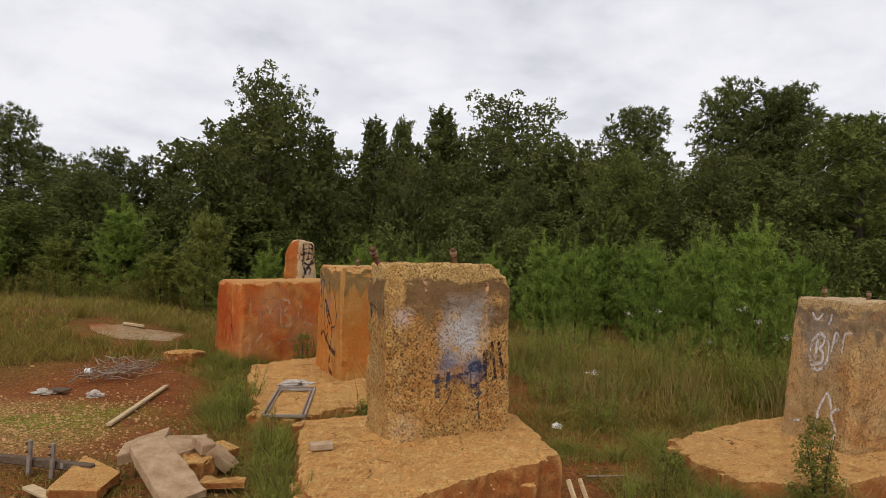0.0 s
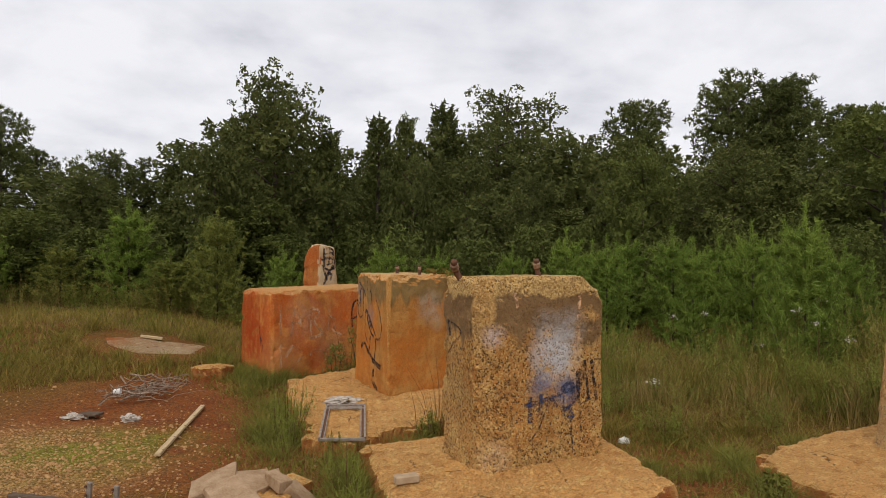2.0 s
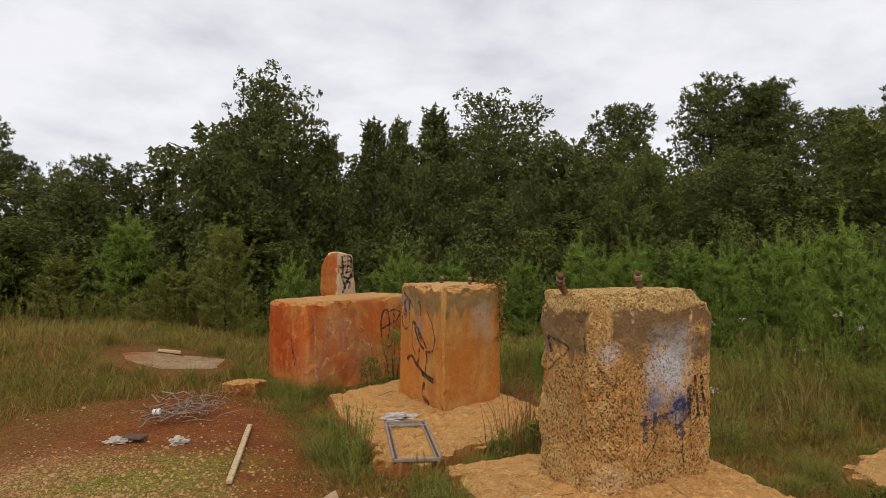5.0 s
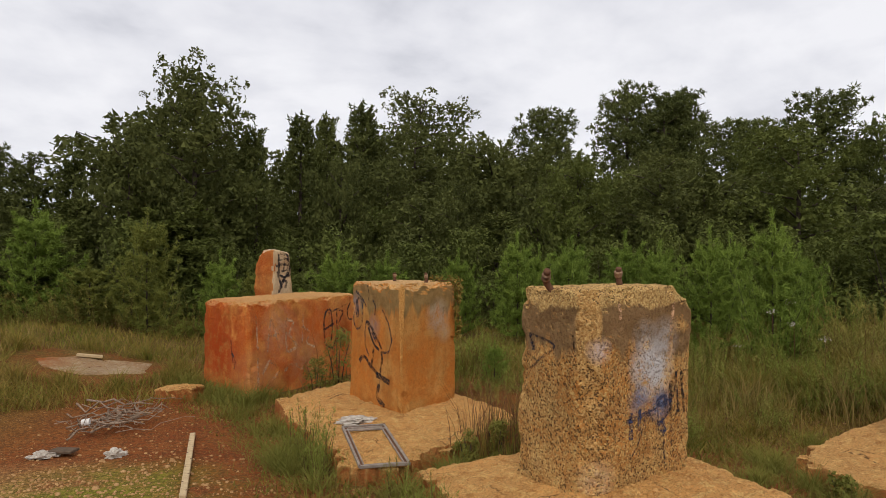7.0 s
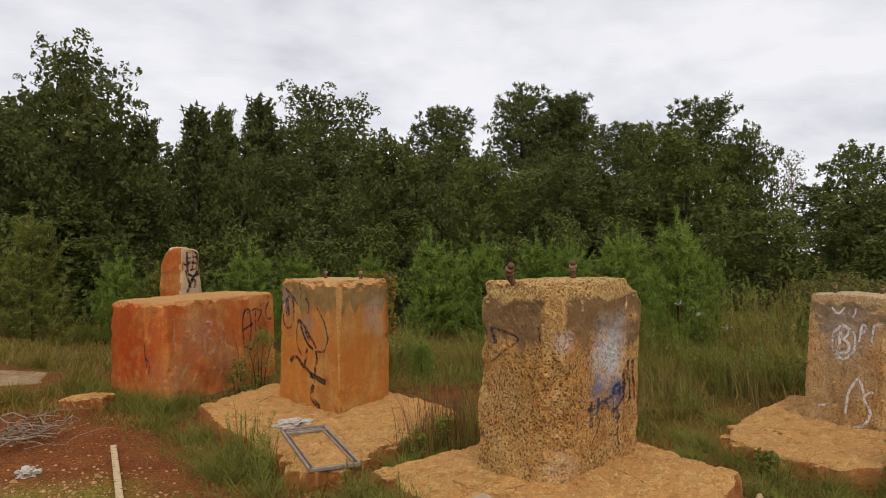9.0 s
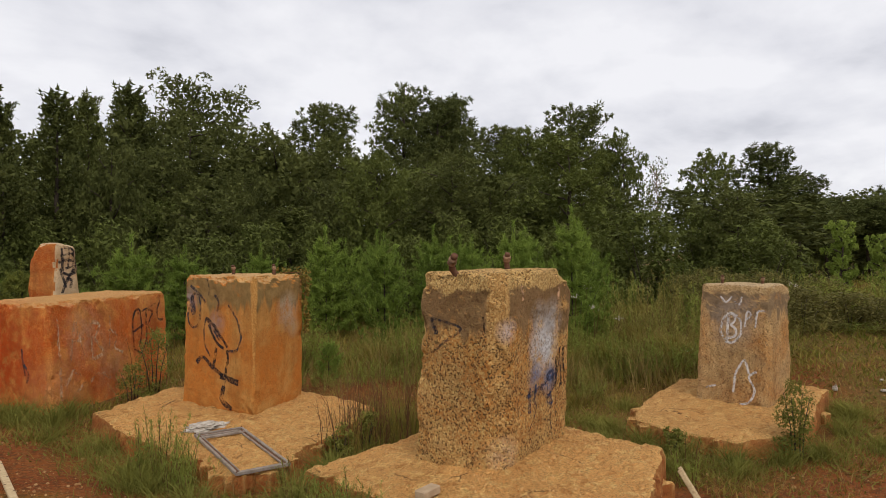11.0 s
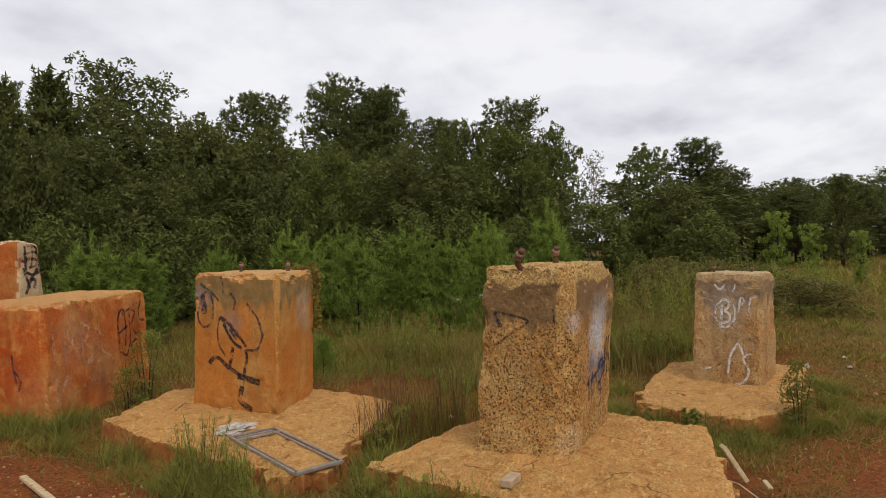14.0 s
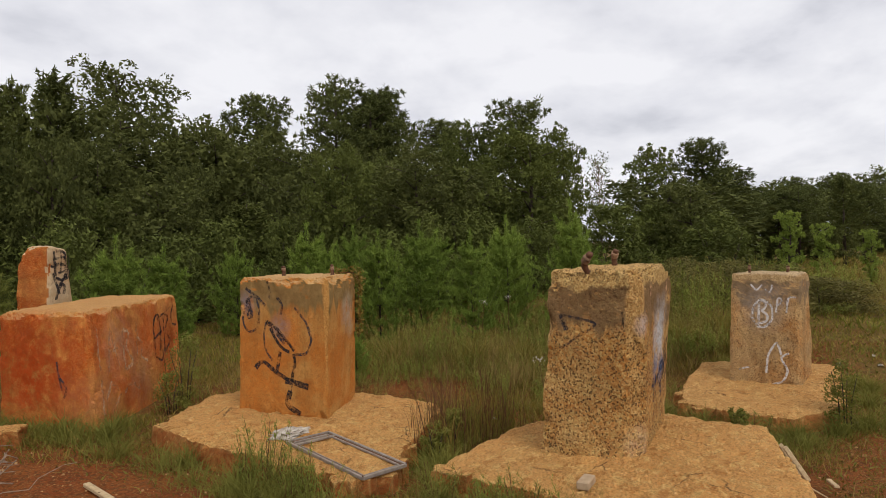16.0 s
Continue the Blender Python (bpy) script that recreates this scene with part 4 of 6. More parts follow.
for line, w in ((((0.25, 0.9), (0.3, 0.45)), 0.05), (((0.2, 0.75), (0.7, 0.8), (0.85, 0.55), (0.4, 0.5)), 0.05), (((0.55, 0.88), (0.5, 0.5)), 0.05), (((0.2, 0.5), (0.45, 0.12)), 0.05), (((0.75, 0.5), (0.4, 0.2), (0.3, 0.02)), 0.06),
                (((0.15, 0.62), (0.5, 0.68), (0.8, 0.62), (0.85, 0.42), (0.55, 0.36), (0.3, 0.42)), 0.06), (((0.7, 0.82), (0.72, 0.4)), 0.06), (((0.35, 0.9), (0.6, 0.92), (0.82, 0.78)), 0.05), (((0.45, 0.3), (0.7, 0.28), (0.6, 0.12)), 0.06)):
    stroke(stone_tree, (-1.95, 15.98, 1.42), Vector((0.44, 0.23, 0)), Vector((0.03, 0.02, 0.92)), line, w, M_BLACK, stone, label="black spray-paint line")


# ---- plants ----
rng = np.random.default_rng(7)


def unit(v):
    return v / np.maximum(np.linalg.norm(v, axis=-1, keepdims=True), 1e-9)


def blade_arrays(at, size, facing, slim=0.5, along=None):
    """Three-cornered leaves, pointed at one end."""
    n = len(at)
    facing = unit(facing)
    a = rng.normal(size=(n, 3)) if along is None else along
    a = unit(a - facing * (a * facing).sum(1, keepdims=True))
    b = np.cross(facing, a)
    s = np.asarray(size).reshape(-1, 1) * np.ones((n, 1))
    v = np.stack([at - a * s + b * s * slim, at - a * s - b * s * slim, at + a * s], 1).reshape(-1, 3)
    return v, np.arange(n * 3).reshape(-1, 3)


def clumps(centres, radii, count, size, slim=0.5, squash=0.75, out=None, spread=0.55):
    """Leaves in loose clumps, denser towards the outside of each."""
    k = len(centres)
    d = unit(rng.normal(size=(k, count, 3)))
    r = rng.uniform(0.45, 1.0, (k, count, 1)) ** 0.6
    at = centres[:, None] + d * r * radii[:, None, None] * np.array([1, 1, squash])
    face = d * 0.6 + rng.normal(size=(k, count, 3)) * spread + np.array([0, 0, 0.55])
    if out is not None:
        face = face + out[:, None]
    sizes = size * rng.uniform(0.65, 1.3, k * count)
    return blade_arrays(at.reshape(-1, 3), sizes, face.reshape(-1, 3), slim)


def tree_thing(name, trunk_bm, leaf_verts, leaf_quads, leaf_mat, label, category="tree", group="trees"):
    ob = thing(name, (0, 0, 0), label, category, group)
    part("trunk", trunk_bm, M_BARK, ob, smooth=True)
    part("crown", fast_mesh("crown", leaf_verts, (), leaf_quads), leaf_mat, ob)
    return ob


def limbs(bm, height, count, low, high, reach, rise, r0):
    tips = []
    for k in range(count):
        h = height * (low + (high - low) * (k + 0.5) / count)
        a = k * 2.4 + rng.uniform(-0.4, 0.4)
        l = reach(h / height) * rng.uniform(0.75, 1.0)
        base = Vector((0, 0, h))
        mid = base + Vector((math.cos(a) * l * 0.5, math.sin(a) * l * 0.5, rise * l * 0.45))
        tip = base + Vector((math.cos(a) * l, math.sin(a) * l, rise * l))
        tube([base, mid, tip], r0 * (1 - h / height) + 0.025, 5, 0.012, bm)
        tips.append((np.array(base), np.array(tip)))
    return tips


def crown(lobes, tufts_each, leaves_each, tuft, leaf, slim, spread=1.0, up=0.15, along=0.0, flat=0.85, fill=150):
    """A crown of round lobes (x, y, z, radius): small tufts of leaves over the lobes' outsides, a few within."""
    l = np.array(lobes)
    k = len(l)
    share = l[:, 3] ** 1.6
    n = np.maximum(4, (share / share.mean() * tufts_each).astype(int))
    which = np.repeat(np.arange(k), n)
    d = unit(rng.normal(size=(len(which), 3)) + np.array([0, 0, 0.25]))
    r = l[which, 3] * np.where(rng.uniform(0, 1, len(which)) < 0.72, rng.uniform(0.85, 1.12, len(which)), rng.uniform(0.2, 0.85, len(which)))
    c = l[which, :3] + d * r[:, None] * np.array([1, 1, flat])
    # tufts deep inside another lobe are left out
    gap = np.linalg.norm((c[:, None] - l[None, :, :3]) / np.array([1, 1, flat]), axis=2) / l[None, :, 3]
    keep = (gap < 0.62).sum(1) == 0
    keep |= rng.uniform(0, 1, len(keep)) < 0.25
    c, d = c[keep], d[keep]
    m = leaves_each
    e = unit(rng.normal(size=(len(c), m, 3)) + d[:, None] * 0.5)
    at = c[:, None] + e * (tuft * rng.uniform(0.55, 1.35, len(c)))[:, None, None] * rng.uniform(0.25, 1.0, (len(c), m, 1))
    face = rng.normal(size=(len(c), m, 3)) * spread + d[:, None] * 0.5 + np.array([0, 0, up])
    way = None
    if along:
        way = (e * along + rng.normal(size=(len(c), m, 3)) * 0.35 + np.array([0, 0, 0.25])).reshape(-1, 3)
    v, q = blade_arrays(at.reshape(-1, 3), leaf * rng.uniform(0.6, 1.35, len(c) * m), face.reshape(-1, 3), slim, way)
    # larger sprays close the inside of each lobe
    inside = np.repeat(np.arange(k), fill)
    e = unit(rng.normal(size=(len(inside), 3)))
    at = l[inside, :3] + e * (l[inside, 3] * rng.uniform(0.2, 0.86, len(inside)))[:, None] * np.array([1, 1, flat])
    v2, q2 = blade_arrays(at, l[inside, 3] * rng.uniform(0.08, 0.15, len(inside)), rng.normal(size=(len(inside), 3)), 0.6)
    return np.concatenate([v, v2]), np.concatenate([q, q2 + len(v)])


def make_oak(height, width, seed, mat, label, leaf=0.060, density=1.0, bottom=0.05, name="broadleaf_tree", tufts_each=19, lobes=20, leaves=27):
    """A broad-leaved tree with leaves down to the undergrowth; the outline is uneven, with gaps."""
    global rng
    rng = np.random.default_rng(seed)
    bm = tube([(0, 0, -0.2), (0.05, 0, height * 0.3), (-0.05, 0.06, height * 0.65), (0, 0, height * 0.93)], 0.02 * height, 8, 0.02)

    def reach(f):
        return width * 0.5 * max(0.06, math.sin(math.pi * min(1.0, (f - bottom + 0.16) / (1.30 - bottom)) ** 1.05)) ** 0.5

    limbs(bm, height, 14, 0.18, 0.88, lambda f: reach(f) * 0.7, 0.35, 0.008 * height)
    made = [(0.0, 0.0, height * 0.92, width * 0.16), (0.04 * width, 0, height * 0.82, width * 0.18), (-0.05 * width, 0.03 * width, height * 0.72, width * 0.22)]
    for k in range(lobes):
        f = bottom + (0.93 - bottom) * ((k + 0.5) / lobes) ** 0.9
        a = k * 2.4 + rng.uniform(-0.5, 0.5)
        s = width * rng.uniform(0.15, 0.25) * (1.10 - 0.30 * f)
        r = max(0.0, reach(f) * rng.uniform(0.9, 1.15) - s * 0.85)
        made.append((math.cos(a) * r, math.sin(a) * r, f * height, s))
    for k in range(5):
        made.append((rng.normal() * width * 0.06, rng.normal() * width * 0.06, height * (0.10 + 0.13 * k), width * 0.27))
    v, q = crown(made, int(tufts_each * density), leaves, 0.25 * width / 5, leaf, 0.75)
    return tree_thing(name, bm, v, q, mat, label)


def make_pine(height, width, seed, mat, label, bare=0.34):
    """A grown pine: a bare lower trunk and a rounded crown of needle tufts with gaps."""
    global rng
    rng = np.random.default_rng(seed)
    bm = tube([(0, 0, -0.2), (0.06, 0.03, height * 0.5), (0, 0, height * 0.97)], 0.016 * height, 8, 0.03)

    def reach(f):
        g = (f - bare) / (1 - bare)
        return width * 0.5 * max(0.15, math.sin(math.pi * min(1, max(0.0, g * 0.64 + 0.2))) ** 0.6)

    limbs(bm, height, 26, bare, 0.92, lambda f: reach(f) * 0.75, 0.22, 0.006 * height)
    made = [(0, 0, height * 0.95, width * 0.14), (0.08 * width, 0, height * 0.87, width * 0.2), (-0.05 * width, 0.06 * width, height * 0.76, width * 0.24), (0, -0.05 * width, height * 0.64, width * 0.22)]
    for k in range(24):
        f = bare + (0.95 - bare) * ((k + 0.5) / 24) ** 0.85
        a = k * 2.4 + rng.uniform(-0.5, 0.5)
        s = width * rng.uniform(0.14, 0.21)
        r = max(0.0, reach(f) * rng.uniform(0.6, 1.1) - s * 0.8)
        made.append((math.cos(a) * r, math.sin(a) * r, f * height, s))
    v, q = crown(made, 17, 28, 0.23 * width / 4.4, 0.100, 0.27, 1.0, 0.0, 1.2, 0.75)
    return tree_thing("pine_tree", bm, v, q, mat, label)


def make_cedar(height, width, seed, mat, label, low=0.03):
    """A cedar: a ragged cone of pointed, upswept sprays, with several leaders at the top."""
    global rng
    rng = np.random.default_rng(seed)
    bm = tube([(0, 0, -0.2), (0.1, -0.05, height * 0.5), (0, 0, height * 0.98)], 0.014 * height, 7, 0.012)
    cs, ds, ls = [], [], []
    count = 150
    for k in range(count):
        f = low + (0.94 - low) * (k / count) ** 0.9
        a = k * 2.4 + rng.uniform(-0.4, 0.4)
        l = width * 0.5 * (1.0 - f) ** 0.75 * rng.uniform(0.45, 1.05) * (1 + 0.25 * math.sin(a * 2 + f * 7 + seed))
        base = np.array((0, 0, f * height))
        tip = base + np.array((math.cos(a) * l, math.sin(a) * l, l * 0.35))
        if k % 6 == 0:
            tube([base, tip], 0.02, 4, 0.006, bm)
        for s in (0.55, 1.0):
            cs.append(base + (tip - base) * s)
            ds.append((math.cos(a) * 0.55, math.sin(a) * 0.55, 0.9))
            ls.append(0.25 + 0.40 * rng.uniform(0.4, 1.0))
    for x, y, f, l in ((0, 0, 0.92, 0.62), (0.10, 0.05, 0.83, 0.6), (-0.09, 0.08, 0.78, 0.7), (0.02, -0.12, 0.74, 0.7)):
        cs.append(np.array((x * width, y * width, f * height)))
        ds.append((x * 0.6, y * 0.6, 1.0))
        ls.append(l * 1.3)
    c, way, ln = np.array(cs), unit(np.array(ds)), np.array(ls)
    n = 34
    s = rng.uniform(0, 1, (len(c), n, 1)) ** 0.8
    at = c[:, None] + way[:, None] * s * ln[:, None, None] + rng.normal(size=(len(c), n, 3)) * (0.10 * (1.05 - s)) * (ln[:, None, None] / 0.5)
    e = way[:, None] + rng.normal(size=(len(c), n, 3)) * 0.4
    v, q = blade_arrays(at.reshape(-1, 3), 0.075 * rng.uniform(0.6, 1.5, len(c) * n), rng.normal(size=(len(c) * n, 3)), 0.38, e.reshape(-1, 3))
    return tree_thing("cedar_tree", bm, v, q, mat, label)


def make_bare_tree(height, width, seed, label):
    """A thin, nearly leafless tree: pale trunk, many fine upward twigs and a few leaves."""
    global rng
    rng = np.random.default_rng(seed)
    bm = tube([(0, 0, -0.2), (0.05, 0.0, height * 0.5), (-0.03, 0.04, height * 0.98)], 0.05, 7, 0.01)
    at = []
    for k in range(26):
        f, a = 0.25 + 0.7 * k / 26, k * 2.4
        l = width * 0.5 * (1.15 - f) * rng.uniform(0.7, 1.2)
        base = Vector((0, 0, f * height))
        tip = base + Vector((math.cos(a) * l, math.sin(a) * l, l * 1.3))
        tube([base, base.lerp(tip, 0.5) + Vector((0, 0, -0.05)), tip], 0.022, 5, 0.006, bm)
        for j in range(5):
            p = base.lerp(tip, 0.3 + 0.15 * j)
            q = p + Vector((rng.normal() * 0.22, rng.normal() * 0.22, 0.38))
            tube([p, q], 0.009, 4, 0.004, bm)
            at += [np.array(q)] * 9
    at = np.array(at) + rng.normal(size=(len(at), 3)) * 0.10
    v, q = blade_arrays(at, 0.05 * rng.uniform(0.6, 1.3, len(at)), rng.normal(size=(len(at), 3)), 0.6)
    ob = thing("bare_tree", (0, 0, 0), label, "tree", "trees")
    part("trunk", bm, M_STICK, ob, smooth=True)
    part("crown", fast_mesh("crown", v, (), q), M_OAK_LIGHT, ob)
    return ob


def make_stalks(height, width, seed, mat, label, stalks=36, leaf=0.062, lean=0.22, name="weed_bush"):
    """A stand of upright feathery weeds: thin stalks set all along with narrow upturned leaves."""
    global rng
    rng = np.random.default_rng(seed)
    ob = thing(name, (0, 0, 0), label, "weeds", "weeds")
    a, r = rng.uniform(0, 6.283, stalks), width * 0.42 * np.sqrt(rng.uniform(0, 1, stalks))
    foot = np.stack([np.cos(a) * r, np.sin(a) * r, np.zeros(stalks)], 1)
    tall = height * rng.uniform(0.55, 1.05, stalks) * (1.05 - 0.35 * r / (width * 0.42))
    bend = np.stack([np.cos(a), np.sin(a), np.zeros(stalks)], 1) * rng.uniform(0.2, 1.0, (stalks, 1)) * lean + rng.normal(size=(stalks, 3)) * 0.08
    bend[:, 2] = 1.0
    bm = bmesh.new()
    for k in range(0, stalks, 2):
        tube([foot[k] - np.array((0, 0, 0.04)), foot[k] + bend[k] * tall[k] * 0.92], 0.005, 3, 0.002, bm)
    tagged(part("stem", bm, M_STEM, ob), kind="stuff")
    m = 44
    s = rng.uniform(0.12, 1.0, (stalks, m, 1))
    out = rng.normal(size=(stalks, m, 3)) * np.array([1, 1, 0.3])
    at = foot[:, None] + bend[:, None] * s * tall[:, None, None] + out * 0.045 * (1.15 - s)
    way = unit(out) * 0.6 + np.array([0, 0, 1.0])
    v, q = blade_arrays(at.reshape(-1, 3), leaf * rng.uniform(0.6, 1.3, stalks * m), rng.normal(size=(stalks * m, 3)), 0.12, way.reshape(-1, 3))
    part("foliage", fast_mesh("foliage", v, (), q), mat, ob)
    return ob


def make_young_pine(height, width, seed, label, mat=None):
    """A young pine: whorls of branches that curve up at their ends, with side twigs, all set with bottlebrushes of long needles."""
    global rng
    rng = np.random.default_rng(seed)
    bm = tube([(0, 0, -0.1), (0.02, 0, height * 0.5), (0, 0, height * 0.97)], 0.03, 6, 0.006)
    cs, ds, ls = [], [], []

    def brush(a, b, count):
        for s in np.linspace(0.25, 1.0, count):
            cs.append(a + (b - a) * s)
            ds.append((b - a) / max(1e-6, np.linalg.norm(b - a)))
            ls.append(0.085 if s > 0.9 else 0.07)

    whorls = 8
    for k in range(whorls):
        f = 0.04 + 0.82 * k / whorls + rng.uniform(-0.02, 0.02)
        for j in range(6):
            a = j * 2 * math.pi / 6 + k * 0.7 + rng.uniform(-0.45, 0.45)
            l = width * 0.56 * (1.03 - f) ** 0.62 * rng.uniform(0.55, 1.15)
            base, out = np.array((0, 0, f * height)), np.array((math.cos(a), math.sin(a), 0.0))
            side = np.array((-out[1], out[0], 0.0))
            bend = base + out * l * 0.6 + np.array((0, 0, l * rng.uniform(0.05, 0.3)))
            tip = bend + out * l * 0.34 + np.array((0, 0, l * rng.uniform(0.4, 0.9)))
            brush(base, bend, 4)
            brush(bend, tip, 4)
            for way in (-1, 1):
                start = base + (bend - base) * rng.uniform(0.6, 1.0)
                brush(start, start + (out * 0.5 + side * way * 0.7) * l * 0.42 + np.array((0, 0, l * rng.uniform(0.1, 0.35))), 3)
            tube([base, bend, tip], 0.010, 4, 0.004, bm)
    brush(np.array((0, 0, height * 0.70)), np.array((0, 0, height)), 8)
    c, d0, ln0 = np.array(cs), np.array(ds), np.array(ls)
    n = 20
    d = unit(d0[:, None] * 0.75 + rng.normal(size=(len(c), n, 3)) * 0.55 + np.array([0, 0, 0.35]))
    ln = ln0[:, None, None] * rng.uniform(0.7, 1.3, (len(c), n, 1))
    at = c[:, None] + d * ln * 0.8 + rng.normal(size=(len(c), n, 3)) * 0.012
    v, q = blade_arrays(at.reshape(-1, 3), ln.reshape(-1), rng.normal(size=(len(c) * n, 3)), 0.11, d.reshape(-1, 3))
    return tree_thing("young_pine", bm, v, q, mat or M_YOUNG, label, "tree", "young pines")


def make_shrub(height, width, seed, mat, label, leaf=0.06, count=40, name="shrub", per=90):
    global rng
    rng = np.random.default_rng(seed)
    ob = thing(name, (0, 0, 0), label, "shrub", "shrubs")
    for k in range(4):
        a = k * 1.6
        bm = tube([(0.05 * math.cos(a), 0.05 * math.sin(a), -0.05), (math.cos(a) * width * 0.15, math.sin(a) * width * 0.15, height * 0.4), (math.cos(a) * width * 0.3, math.sin(a) * width * 0.3, height * 0.8)], 0.004 + 0.007 * height, 5, 0.003)
        part("stem", bm, M_BARK, ob, smooth=True)
    f = rng.uniform(0.05, 1.0, count)
    a = rng.uniform(0, 2 * math.pi, count)
    r = width * 0.5 * np.sqrt(np.maximum(0.05, 1 - (f * 0.95) ** 2.2)) * rng.uniform(0.3, 1.0, count)
    c = np.stack([np.cos(a) * r, np.sin(a) * r, f * height * 0.95], 1)
    v, q = clumps(c, width * rng.uniform(0.10, 0.2, count), per, leaf, 0.45, 0.9)
    part("foliage", fast_mesh("foliage", v, (), q), mat, ob)
    return ob


OAK_WORDS = "dark green broad-leaved tree at the edge of the wood"
PINE_WORDS = "tall dark pine with a rounded crown in the wood's edge"
KINDS = {
    "oak": [make_oak(9.0, 5.0, 101, M_OAK, OAK_WORDS), make_oak(9.0, 4.4, 102, M_OAK, OAK_WORDS), make_oak(9.0, 5.4, 103, M_OAK, OAK_WORDS)],
    "pale": [make_oak(7.0, 4.2, 104, M_OAK_LIGHT, "lighter green broad-leaved tree before the wood"), make_oak(7.0, 3.8, 105, M_OAK_LIGHT, "lighter green broad-leaved tree before the wood", density=0.9)],
    "mass": [make_oak(6.0, 4.6, 121, M_OAK, "dense dark foliage of a tree in the wood", 0.080, 0.75, 0.02, leaves=14), make_oak(6.0, 4.2, 122, M_OAK, "dense dark foliage of a tree in the wood", 0.080, 0.75, 0.02, leaves=14)],
    "pine": [make_pine(10.0, 4.4, 106, M_PINE, PINE_WORDS), make_pine(10.0, 4.0, 107, M_PINE, PINE_WORDS, 0.4)],
    "cedar": [make_cedar(8.0, 2.6, 108, M_CEDAR, "dark ragged cedar at the edge of the wood"), make_cedar(8.0, 3.0, 109, M_CEDAR, "dark ragged cedar at the edge of the wood")],
    "young": [make_young_pine(2.8, 1.7, 110, "bright green young pine in tall grass"), make_young_pine(2.8, 1.9, 111, "bright green young pine in tall grass")],
    "bush": [make_stalks(1.6, 1.3, 141, M_FEATHER, "tall feathery yellow-green weeds in the field"), make_stalks(1.6, 1.5, 142, M_STALK, "tall olive and straw-coloured weeds in the field", 32, 0.05, 0.4)],
    "sapling": [make_oak(2.6, 1.2, 131, M_SAPLING, "bright green sapling in the open field", 0.05, 0.6, 0.08, "sapling", 12, 14)],
    "bare": [make_bare_tree(5.5, 1.8, 135, "thin nearly leafless tree before the wood")],
    "far": [make_pine(8.0, 4.4, 133, M_PINE, "dark pine in the far line of trees", 0.15)],
    "scrub": [make_shrub(1.5, 1.7, 151, M_SCRUB, "brownish olive scrub in the open field", 0.04, 60, "scrub_bush", 70)],
    "dull": [make_young_pine(3.2, 2.0, 114, "dull green young pine before the wood", M_SHRUB)],
    "shrub": [make_shrub(2.2, 2.4, 112, M_OAK_LIGHT, "dark green shrub in the undergrowth"), make_shrub(2.2, 2.2, 113, M_OAK_LIGHT, "dark green shrub in the undergrowth")],
}
NOMINAL = {"oak": (9.3, (5.0, 4.4, 5.4)), "pale": (7.0, (4.2, 3.8)), "mass": (6.0, (4.6, 4.2)), "pine": (10.5, (4.4, 4.0)), "cedar": (8.0, (2.6, 3.0)), "bush": (1.6, (1.3, 1.5)), "sapling": (2.6, (1.2,)), "bare": (5.5, (1.8,)), "far": (8.0, (4.4,)), "young": (2.8, (1.7, 1.9)), "dull": (3.2, (2.0,)), "scrub": (1.5, (1.7,)), "shrub": (2.2, (2.4, 2.2))}
used = {}


def plant(kind, x, y, h, w):
    """A plant of a kind at a place, with its height and width in metres: the first of each kind is moved there, the others are copies."""
    made = used.setdefault(kind, [])
    k = len(made) % len(KINDS[kind])
    first, tall, wide = KINDS[kind][k], NOMINAL[kind][0], NOMINAL[kind][1][k]
    turn = (len(made) * 137.5 + x * 31) % 360
    h -= max(0.0, lie(x, y)) * 0.8
    m = pose(x, y, lie(x, y), 0, 0, turn) @ Matrix.Diagonal((w / wide, w / wide, h / tall, 1))
    if len(made) < len(KINDS[kind]):
        first.matrix_basis = m
        made.append(first)
    else:
        keep = first.scale.copy()
        first.scale = (1, 1, 1)
        made.append(copy_thing(first, m))
        first.scale = keep
    return made[-1]


# the wood's edge, from west to east
plant("pine", -15.4, 28.8, 8.2, 3.0)
plant("pine", -15.3, 31.3, 7.0, 2.4)
plant("oak", -12.3, 28.0, 6.0, 2.4)
plant("pine", -11.1, 29.0, 6.5, 2.5)
plant("oak", -10.2, 29.6, 6.3, 2.6)
plant("cedar", -8.2, 26.7, 5.5, 2.2)
plant("oak", -4.15, 24.6, 8.65, 4.5)
plant("cedar", -2.3, 25.3, 6.7, 2.4)
plant("cedar", -0.5, 28.4, 7.9, 3.0)
plant("cedar", 0.7, 30.5, 8.4, 3.0)
plant("cedar", 2.7, 33.0, 9.6, 3.8)
plant("oak", 7.0, 39.0, 12.5, 7.8)
plant("oak", 5.6, 34.4, 9.4, 5.2)
plant("oak", 3.4, 30.5, 6.9, 3.8)
plant("oak", 9.0, 35.0, 9.2, 4.6)
plant("oak", 12.2, 37.0, 8.4, 4.2)
plant("pine", 14.9, 39.1, 12.3, 5.2)
plant("pine", 21.6, 40.4, 14.6, 5.8)
plant("pine", 25.0, 39.6, 14.3, 6.0)
plant("pine", 23.3, 38.8, 13.4, 5.6)
plant("oak", 23.2, 38.6, 10.4, 6.6)
plant("pine", 23.6, 32.3, 10.6, 5.4)
plant("oak", 18.6, 34.5, 8.6, 4.2)
plant("pale", 22.0, 28.7, 9.1, 3.8)
plant("pine", 22.5, 26.0, 10.3, 4.6)
plant("pine", 24.6, 25.6, 8.2, 3.2)
plant("pale", 22.9, 23.0, 8.0, 2.9)
plant("pale", 19.4, 25.6, 6.4, 3.4)
plant("oak", 17.0, 29.0, 6.6, 3.8)
